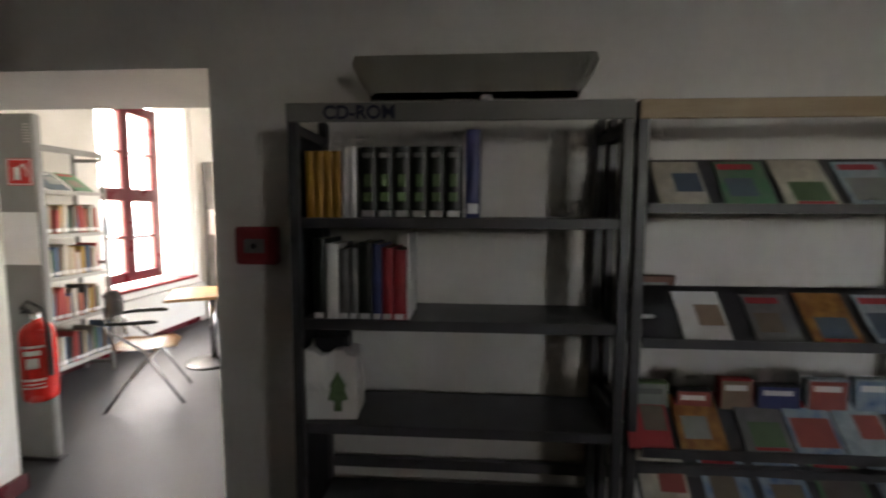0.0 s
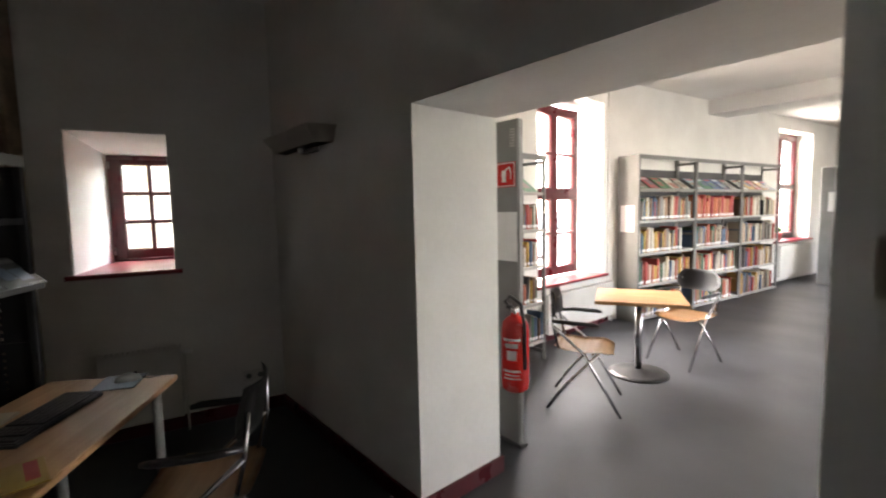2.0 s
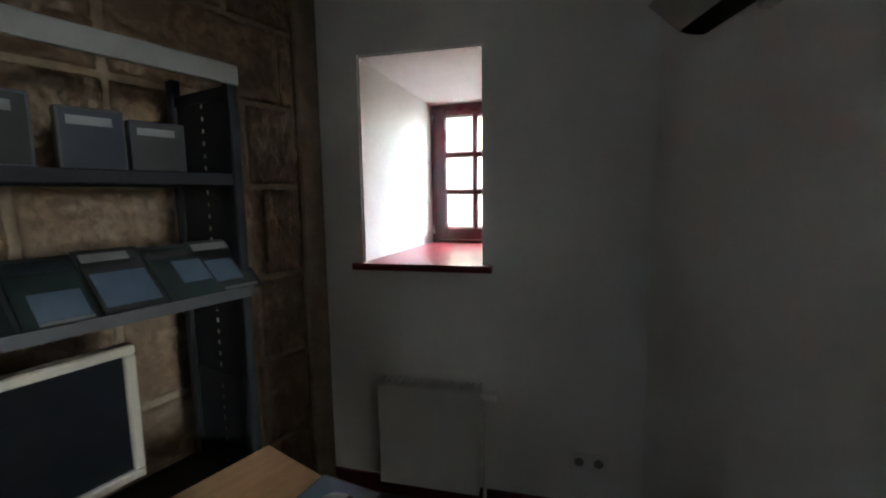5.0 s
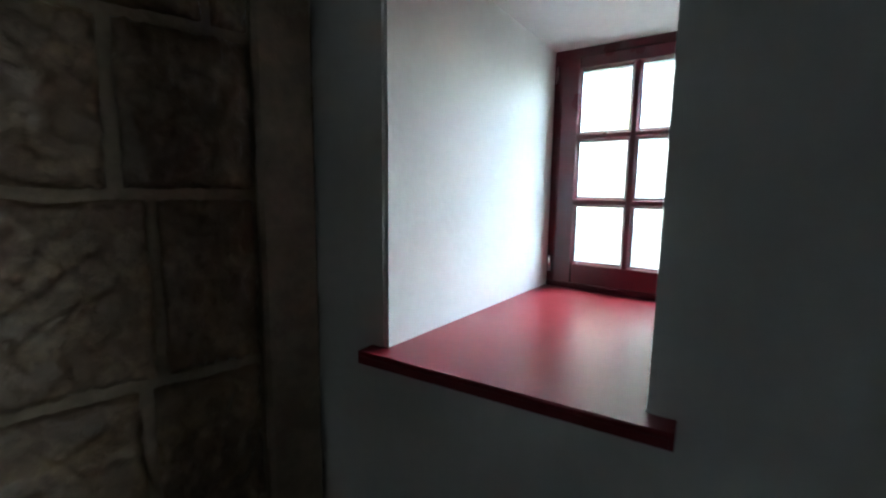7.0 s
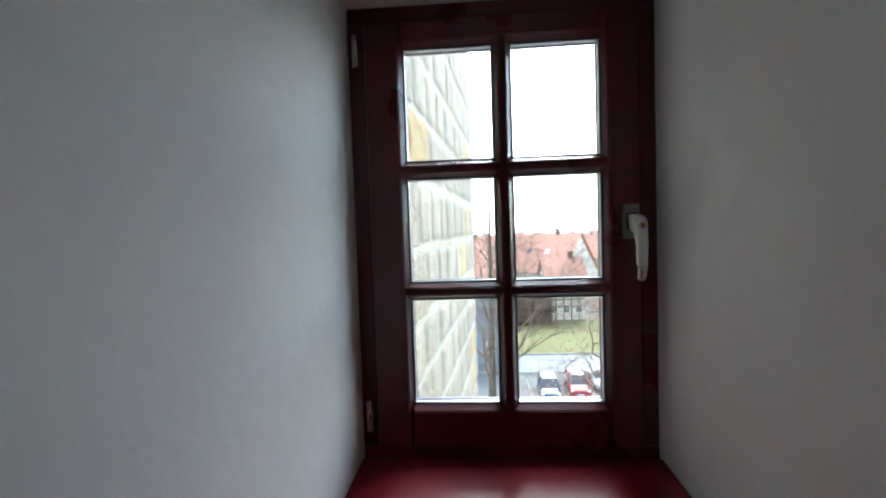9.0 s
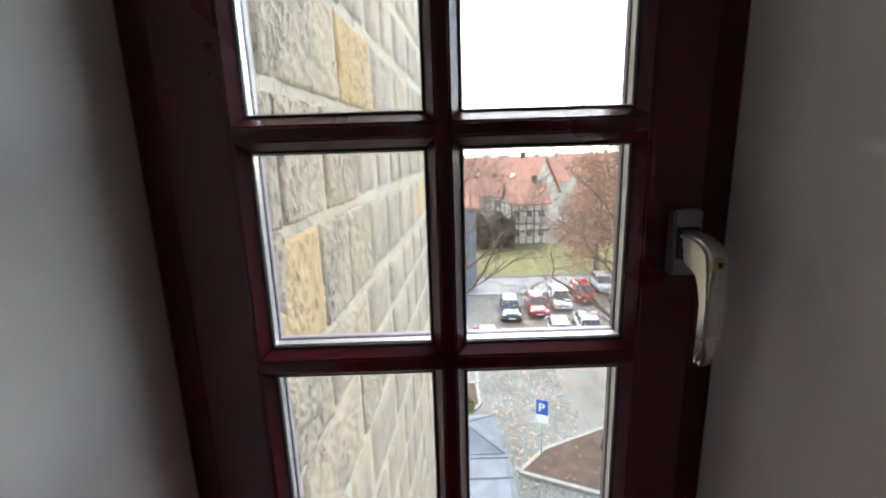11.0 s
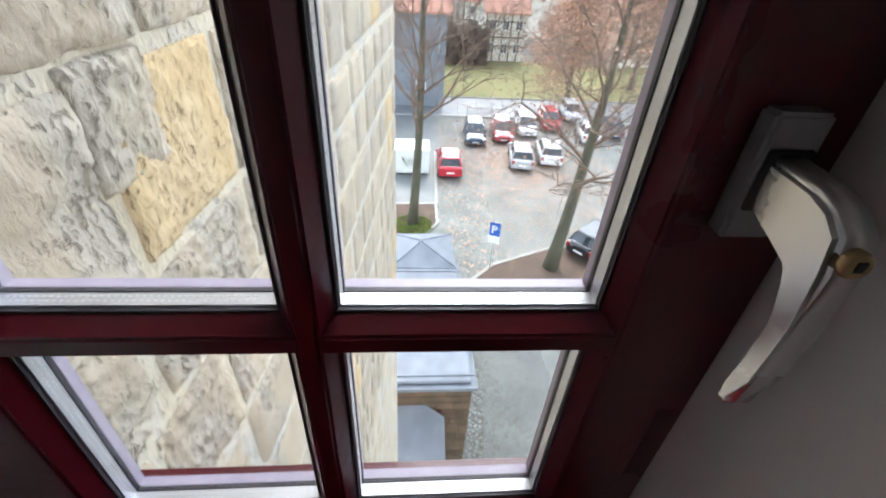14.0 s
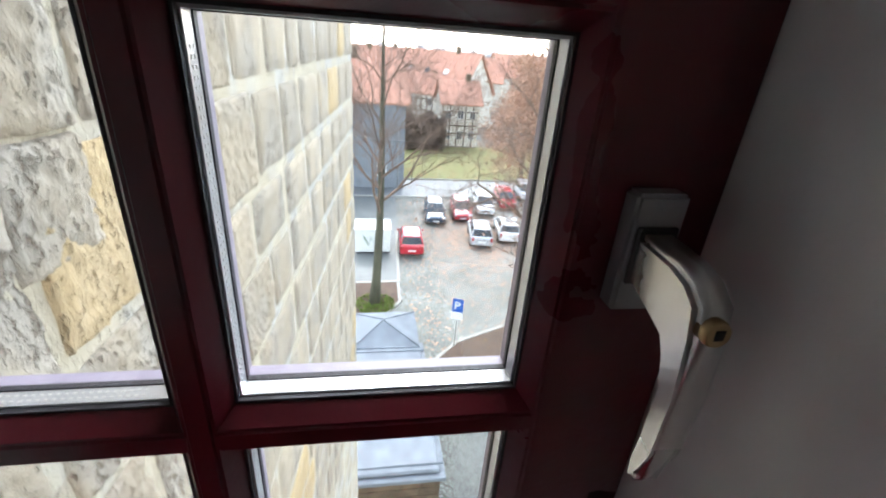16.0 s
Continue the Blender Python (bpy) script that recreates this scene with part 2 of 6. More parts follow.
def pitted(name, c1, c2, pit, grey, vary=0.12, pits=0.5, grain=55.0):
    """Eroded sandstone: buff and grey bedding, elongated dark pits with real relief."""
    m = shade(name, c1, c2, 5.0, 0.92, bump=0.0, bscale=grain, fine=0.5, vary=vary, stretch=(1, 1, 0.7))
    t = m.node_tree
    p = t.nodes["Principled BSDF"]
    co, mp = t.nodes.new("ShaderNodeTexCoord"), t.nodes.new("ShaderNodeMapping")
    mp.inputs["Scale"].default_value = (1.0, 1.0, 0.42)
    mp.inputs["Rotation"].default_value = (0, radians(12), 0)
    info = t.nodes.new("ShaderNodeObjectInfo")
    shift = t.nodes.new("ShaderNodeVectorMath")
    shift.operation = "MULTIPLY_ADD"
    shift.inputs[1].default_value = (40, 40, 40)
    t.links.new(info.outputs["Random"], shift.inputs[0])
    t.links.new(co.outputs["Object"], shift.inputs[2])
    t.links.new(shift.outputs[0], mp.inputs["Vector"])
    warp = t.nodes.new("ShaderNodeTexNoise")
    warp.inputs["Scale"].default_value, warp.inputs["Detail"].default_value, warp.inputs["Roughness"].default_value = 85.0, 5, 0.62
    patch = t.nodes.new("ShaderNodeTexNoise")
    patch.inputs["Scale"].default_value, patch.inputs["Detail"].default_value = 7.0, 3
    for n in (warp, patch):
        t.links.new(mp.outputs["Vector"], n.inputs["Vector"])
    both = t.nodes.new("ShaderNodeMath")
    both.operation = "MULTIPLY_ADD"
    t.links.new(patch.outputs["Fac"], both.inputs[0])
    both.inputs[1].default_value = pits
    t.links.new(warp.outputs["Fac"], both.inputs[2])
    hole = t.nodes.new("ShaderNodeValToRGB")
    hole.color_ramp.elements[0].position, hole.color_ramp.elements[1].position = 0.575 + pits * 0.5, 0.71 + pits * 0.5
    hole.color_ramp.elements[0].color, hole.color_ramp.elements[1].color = (0, 0, 0, 1), (1, 1, 1, 1)
    t.links.new(both.outputs[0], hole.inputs["Fac"])
    tone = t.nodes.new("ShaderNodeValToRGB")
    tone.color_ramp.elements[0].position, tone.color_ramp.elements[1].position = 0.45, 0.62
    t.links.new(patch.outputs["Fac"], tone.inputs["Fac"])
    mg = t.nodes.new("ShaderNodeMix")
    mg.data_type = "RGBA"
    half = t.nodes.new("ShaderNodeMath")
    half.operation = "MULTIPLY"
    half.inputs[1].default_value = 0.75
    t.links.new(tone.outputs["Color"], half.inputs[0])
    t.links.new(half.outputs[0], mg.inputs["Factor"])
    t.links.new(p.inputs["Base Color"].links[0].from_socket, mg.inputs["A"])
    mg.inputs["B"].default_value = (*grey, 1)
    mh = t.nodes.new("ShaderNodeMix")
    mh.data_type = "RGBA"
    t.links.new(hole.outputs["Color"], mh.inputs["Factor"])
    t.links.new(mg.outputs["Result"], mh.inputs["A"])
    mh.inputs["B"].default_value = (*pit, 1)
    t.links.new(mh.outputs["Result"], p.inputs["Base Color"])
    hgt = t.nodes.new("ShaderNodeMath")
    hgt.operation = "SUBTRACT"
    t.links.new(warp.outputs["Fac"], hgt.inputs[0])
    t.links.new(hole.outputs["Color"], hgt.inputs[1])
    b = t.nodes.new("ShaderNodeBump")
    b.inputs["Strength"].default_value, b.inputs["Distance"].default_value = 0.9, 0.008
    t.links.new(hgt.outputs[0], b.inputs["Height"])
    t.links.new(b.outputs["Normal"], p.inputs["Normal"])
    return m


SANDOUT = pitted("weathered_sandstone", (0.46, 0.385, 0.285), (0.37, 0.31, 0.235), (0.22, 0.175, 0.13), (0.37, 0.335, 0.29), 0.12, 0.45)
SANDYEL = pitted("ochre_sandstone", (0.52, 0.40, 0.235), (0.46, 0.34, 0.185), (0.27, 0.18, 0.09), (0.50, 0.39, 0.25), 0.05, 0.35)
MORTOUT = pitted("pale_lime_mortar", (0.55, 0.49, 0.39), (0.47, 0.41, 0.31), (0.30, 0.27, 0.23), (0.46, 0.45, 0.43), 0.0, 0.25)
GLASS = glass_mat("window_glass", (0.97, 0.98, 0.97))
LEAD = shade("lead_roof", (0.20, 0.22, 0.245), (0.145, 0.16, 0.18), 2, 0.62, metal=0.0, bump=0.15, bscale=12)
DARKSTONE = shade("brown_rubble", (0.16, 0.11, 0.065), (0.09, 0.065, 0.04), 3, 0.9, bump=0.8, bscale=14, vary=0.2)
COBBLE = shade("cobble_granite", (0.20, 0.195, 0.18), (0.13, 0.125, 0.115), 3, 0.6, bump=0.3, bscale=30, vary=0.2)
ASPHALT = shade("damp_paving", (0.16, 0.165, 0.155), (0.115, 0.12, 0.115), 0.5, 0.5, bump=0.4, bscale=9, fine=0.5)
ROADGREY = shade("road_asphalt", (0.17, 0.175, 0.175), (0.13, 0.133, 0.135), 0.4, 0.55, bump=0.2, bscale=12)
KERB = shade("kerb_stone", (0.36, 0.34, 0.30), (0.28, 0.265, 0.235), 4, 0.8, bump=0.3, bscale=20)
LAWN = shade("autumn_lawn", (0.09, 0.16, 0.04), (0.17, 0.17, 0.06), 0.5, 0.95, bump=0.8, bscale=8, fine=0.8)
MULCH = shade("leaf_litter_soil", (0.12, 0.075, 0.05), (0.075, 0.05, 0.035), 1.5, 0.95, bump=0.9, bscale=12)
BARK = shade("mossy_bark", (0.10, 0.095, 0.06), (0.06, 0.055, 0.035), 3, 0.9, bump=0.8, bscale=18, stretch=(1, 1, 0.3))
TWIG = shade("bare_twigs", (0.20, 0.135, 0.10), (0.14, 0.095, 0.07), 5, 0.9, bump=0)
DRYLEAF = shade("dry_brown_leaves", (0.55, 0.33, 0.22), (0.42, 0.235, 0.15), 1.5, 0.8, bump=0, vary=0.0)
IVY = shade("dark_bramble", (0.085, 0.06, 0.045), (0.05, 0.037, 0.03), 2, 0.9, bump=0.6, bscale=9)
ROOFRED = shade("red_roof_tiles", (0.50, 0.25, 0.17), (0.40, 0.19, 0.13), 1.2, 0.8, bump=0.5, bscale=9, stretch=(1, 1, 4))
SLATEWALL = shade("blue_grey_cladding", (0.185, 0.195, 0.21), (0.145, 0.155, 0.17), 1.5, 0.7, bump=0.2, bscale=10)
RENDER = shade("pale_render", (0.60, 0.56, 0.48), (0.52, 0.48, 0.41), 1.5, 0.9, bump=0.2, bscale=10)
TIMBER = shade("dark_timber", (0.09, 0.065, 0.045), (0.06, 0.045, 0.03), 4, 0.8, bump=0.3)
WINDARK = shade("far_window_glass", (0.05, 0.06, 0.07), (0.04, 0.045, 0.055), 3, 0.15, bump=0)
RUBBER = shade("tyre_rubber", (0.02, 0.02, 0.02), (0.014, 0.014, 0.014), 9, 0.8, bump=0.1)
CARGLASS = shade("car_glass", (0.035, 0.045, 0.05), (0.025, 0.03, 0.035), 3, 0.08, bump=0, coat=0.5)
LAMPWHITE = shade("headlamp_lens", (0.7, 0.72, 0.72), (0.6, 0.62, 0.62), 9, 0.1, bump=0, coat=0.5)
LAMPRED = shade("tail_lamp_lens", (0.35, 0.02, 0.02), (0.28, 0.015, 0.015), 9, 0.15, bump=0, coat=0.5)
PLANTGREEN = shade("pot_plant_leaf", (0.07, 0.16, 0.03), (0.05, 0.11, 0.02), 9, 0.6, bump=0)


def car_paint(name, c):
    return shade(name, c, tuple(v * 0.9 for v in c), 2, 0.22, bump=0.0, coat=0.7)


# ---- mesh helpers ----
def mesh_from(name, bm, *mats):
    me = bpy.data.meshes.new(name)
    bm.to_mesh(me)
    bm.free()
    for m in mats:
        me.materials.append(m)
    return me


def part(name, bm, material, parent=None, label="", m=None):
    ob = new(name, mesh_from(name, bm, *(material if isinstance(material, (list, tuple)) else (material,))))
    if parent is not None:
        ob.parent = parent
    if m is not None:
        ob.matrix_basis = m
    return tagged(ob, label) if label else ob


def thing(name, m, label, category, group="", kind=""):
    ob = new(name)
    ob.empty_display_size = 0.1
    ob.matrix_basis = m
    return tagged(ob, label, category, group, kind)


def box(bm, x0, x1, y0, y1, z0, z1, bev=0.0, mi=0, seg=1):
    made = bmesh.ops.create_cube(bm, size=1)["verts"]
    for v in made:
        v.co = Vector((x1 if v.co.x > 0 else x0, y1 if v.co.y > 0 else y0, z1 if v.co.z > 0 else z0))
    faces = {f for v in made for f in v.link_faces}
    for f in faces:
        f.material_index = mi
    if bev:
        bmesh.ops.bevel(bm, geom=list({e for v in made for e in v.link_edges}), offset=bev, segments=seg, affect="EDGES", clamp_overlap=True)
    return bm


def B(*a, bev=0.0, seg=1):
    return box(bmesh.new(), *a, bev=bev, seg=seg)


def tube(bm, pts, r, seg=10, mi=0, cap=True):
    """A round bar along a line of points; r: one radius or one a point."""
    pts = [Vector(p) for p in pts]
    rs = r if isinstance(r, (list, tuple)) else [r] * len(pts)
    rings = []
    for k, p in enumerate(pts):
        d = (pts[min(k + 1, len(pts) - 1)] - pts[max(k - 1, 0)]).normalized()
        q = d.to_track_quat("Z", "Y")
        rings.append([bm.verts.new(p + q @ Vector((rs[k] * math.cos(2 * math.pi * j / seg), rs[k] * math.sin(2 * math.pi * j / seg), 0))) for j in range(seg)])
    for a, b in zip(rings, rings[1:]):
        for j in range(seg):
            f = bm.faces.new((a[j], a[(j + 1) % seg], b[(j + 1) % seg], b[j]))
            f.smooth, f.material_index = True, mi
    if cap:
        bm.faces.new(rings[0][::-1]).material_index = mi
        bm.faces.new(rings[-1]).material_index = mi
    return bm


def T(pts, r, seg=10):
    return tube(bmesh.new(), pts, r, seg)


def lathe(prof, seg=20):
    """Turned form from (radius, height) pairs."""
    bm = bmesh.new()
    rings = [[bm.verts.new((max(r, 1e-4) * math.cos(2 * math.pi * j / seg), max(r, 1e-4) * math.sin(2 * math.pi * j / seg), z)) for j in range(seg)] for r, z in prof]
    for a, b in zip(rings, rings[1:]):
        for j in range(seg):
            bm.faces.new((a[j], a[(j + 1) % seg], b[(j + 1) % seg], b[j])).smooth = True
    return bm


def prism(pts, z0, z1, bev=0.0):
    """An upright block on an outline of (x, y) points, anticlockwise."""
    bm = bmesh.new()
    lo, hi = [bm.verts.new((x, y, z0)) for x, y in pts], [bm.verts.new((x, y, z1)) for x, y in pts]
    bm.faces.new(lo[::-1])
    bm.faces.new(hi)
    for k in range(len(pts)):
        j = (k + 1) % len(pts)
        bm.faces.new((lo[k], lo[j], hi[j], hi[k]))
    if bev:
        bmesh.ops.bevel(bm, geom=bm.edges[:], offset=bev, segments=2, affect="EDGES", clamp_overlap=True)
    return bm


def text_mesh(body, size, depth=0.001, bold=0.0):
    c = bpy.data.curves.new("lettering", "FONT")
    c.body, c.size, c.extrude, c.offset = body, size, depth, bold
    ob = bpy.data.objects.new("lettering", c)
    scene.collection.objects.link(ob)
    bpy.context.view_layer.update()
    me = bpy.data.meshes.new_from_object(ob.evaluated_get(bpy.context.evaluated_depsgraph_get()))
    bpy.data.objects.remove(ob)
    bm = bmesh.new()
    bm.from_mesh(me)
    return bm


def structure(name, bm, material, label=""):
    return tagged(part(name, bm, material), label, kind="structure")


# plan numbers
NY, NY2 = 1.797, 2.36                      # north wall faces
DL, DR, DH = -2.235, -0.782, 1.97          # doorway
CZ = 3.0                                   # ceiling
W0 = Vector((-4.205, 0.417, 0))            # corner of the stone wall
WINDOW = pose(-0.897, 0.561, 0, 0, 0, -17.3) @ Matrix.Translation((0.872, -1.724, 0))   # square to the west wall: x into the room
WXL, WSL = -4.083, -0.09                   # west wall face in that frame at y = 1.064, and its lean
U = Vector((0.874, -0.486, 0)).normalized()
SOUTH = Matrix.Translation(W0) @ Matrix(((U.x, -U.y, 0, 0), (U.y, U.x, 0, 0), (0, 0, 1, 0), (0, 0, 0, 1)))   # x along the stone wall, y into the room

FURN = Matrix.Translation((-4.10, 0.455, 0)) @ SOUTH.to_3x3().to_4x4()   # same bearing, for what stands before the stone wall

# ---- large structure ----
structure("floor", B(-4.5, 3.1, -2.6, 18.2, -0.25, 0), LINO, "grey linoleum floor through both library rooms")
structure("ceiling", B(-4.5, 3.1, -2.6, NY + 0.2, CZ, CZ + 0.2), CEIL, "white painted ceiling of the dark room")
structure("ceiling_reading_room", B(-4.1, 3.1, NY + 0.2, 18.2, CZ + 0.08, CZ + 0.3), CEIL, "white painted ceiling of the reading room")
structure("ceiling_beam", B(-3.55, 3.0, 8.2, 8.75, 2.86, CZ + 0.08, bev=0.01), CEIL, "white plastered ceiling beam")


def west_x(y):
    return WXL + WSL * (y - 1.064)


WEST = WINDOW @ pose(WXL, 1.064, 0, 0, 0, math.degrees(math.atan(-WSL)))   # y along the west wall, x into the room


def wall_with_reveal():
    """West wall with the deep window reveal, straight as a tunnel."""
    bm = bmesh.new()
    hole = ((0.783, 1.10), (1.324, 1.10), (1.324, 2.034), (0.783, 2.034))
    back = ((0.782, 1.10), (1.346, 1.10), (1.346, 1.988), (0.782, 1.988))
    ring = [[bm.verts.new(WINDOW @ Vector((west_x(y), y, z))) for y, z in hole]]
    ring += [[bm.verts.new(WINDOW @ Vector((x, y, z))) for y, z in back] for x in (-4.93, -5.06)]
    out = [[bm.verts.new(WINDOW @ Vector((west_x(y), y, z))) for y, z in ((0.2, -0.25), (2.36, -0.25), (2.36, 3.2), (0.2, 3.2))],
           [bm.verts.new(WINDOW @ Vector((-5.06, y, z))) for y, z in ((0.2, -12.3), (2.36, -12.3), (2.36, 7.0), (0.2, 7.0))]]
    for j in range(4):
        i = (j + 1) % 4
        bm.faces.new((out[0][j], out[0][i], ring[0][i], ring[0][j]))
        bm.faces.new((ring[0][j], ring[0][i], ring[1][i], ring[1][j]))
        bm.faces.new((ring[1][j], ring[1][i], ring[2][i], ring[2][j]))
        bm.faces.new((ring[2][j], ring[2][i], out[1][i], out[1][j]))
        bm.faces.new((out[1][j], out[1][i], out[0][i], out[0][j]))
    rim = [e for e in bm.edges if all(v in ring[0] for v in e.verts)]
    bmesh.ops.bevel(bm, geom=rim, offset=0.008, segments=2, affect="EDGES")
    bmesh.ops.recalc_face_normals(bm, faces=bm.faces)
    return bm


structure("wall_west", wall_with_reveal(), PLASTER, "white plastered thick wall with a deep window reveal")


def wall_with_doorway():
    bm = bmesh.new()
    a, b = -4.2, 3.0
    box(bm, a, DL, NY, NY2, -0.2, 3.2)
    box(bm, DR, b, NY, NY2, -0.2, 3.2)
    box(bm, DL, DR, NY, NY2, DH, 3.2)
    return bm


nw = structure("wall_north", wall_with_doorway(), PLASTER, "white plastered wall with a wide doorway")
bm = bmesh.new()
box(bm, 0, 4.4, -0.35, -0.016, -0.2, 3.2)
stone_wall = part("wall_south", bm, MORTIN, None, "inner wall of rough brown sandstone blocks", SOUTH)
tagged(stone_wall, kind="structure")
def wall_open(x0, x1, y0, y1, oy0, oy1, oz0, oz1, top=3.3):
    bm = bmesh.new()
    box(bm, x0, x1, y0, oy0, -0.2, top)
    box(bm, x0, x1, oy1, y1, -0.2, top)
    box(bm, x0, x1, oy0, oy1, -0.2, oz0)
    box(bm, x0, x1, oy0, oy1, oz1, top)
    return bm


bm = bmesh.new()
for a in ((-0.5, 2.05, -0.2, 3.2), (2.55, 3.0, -0.2, 3.2), (2.05, 2.55, -0.2, 1.62), (2.05, 2.55, 2.18, 3.2)):
    box(bm, a[0], a[1], -2.4, -1.9, a[2], a[3])
structure("wall_south_plain", bm, PLASTER, "white plastered wall with a small opening")
structure("wall_east", B(2.6, 2.9, -2.4, NY, -0.2, 3.2), PLASTER, "white plastered end wall of the dark room")
structure("wall_reading_east", wall_open(3.0, 3.3, NY, 18.2, 6.4, 8.8, 0.8, 2.7), PLASTER, "white plastered reading room wall")
structure("wall_reading_north", B(-3.9, 3.3, 18.0, 18.3, -0.2, 3.3), PLASTER, "white plastered end wall of the reading room")
bm = bmesh.new()
for y0, y1, z0, z1 in ((NY2, 4.45, -0.2, 3.3), (5.8, 5.9, -0.2, 3.3), (4.45, 5.8, -0.2, 0.62), (4.45, 5.8, 2.78, 3.3)):
    box(bm, -3.98, -3.55, y0, y1, z0, z1)
structure("wall_reading_west", bm, PLASTER, "white plastered window wall of the reading room")

bm = bmesh.new()
for y0, y1, z0, z1 in ((0.1, 4.86, -0.2, 3.3), (6.38, 12.6, -0.2, 3.3), (4.86, 6.38, -0.2, 0.77), (4.86, 6.38, 2.85, 3.3)):
    box(bm, -0.43, 0, y0, y1, z0, z1)
tagged(part("wall_reading_skew", bm, PLASTER, None, "white plastered wall behind the bookshelves", FARWALL), kind="structure")

# red skirting
wb = part("baseboard", B(0, 0.018, -0.49, 0.99, 0, 0.095, bev=0.004), OXRED, None, "dark red painted skirting board", WEST)
tagged(wb, kind="structure")
for nm, a in (("baseboard", (-3.97, DL + 0.018, NY - 0.018, NY, 0, 0.095)), ("baseboard", (DL, DL + 0.018, NY, NY2 + 0.02, 0, 0.095)),
              ("baseboard", (-3.55, -3.53, NY2, 6.0, 0, 0.09)), ("baseboard", (DR, 2.6, NY - 0.018, NY, 0, 0.095))):
    structure(nm, B(*a, bev=0.004), OXRED, "dark red painted skirting board")
# plaster strip where the stone ends
sb = part("trim", B(-0.02, 0.11, -0.02, 0.012, 0, CZ, bev=0.01), MORTIN, None, "rough lime plaster strip beside the stones", SOUTH)
tagged(sb, kind="structure")


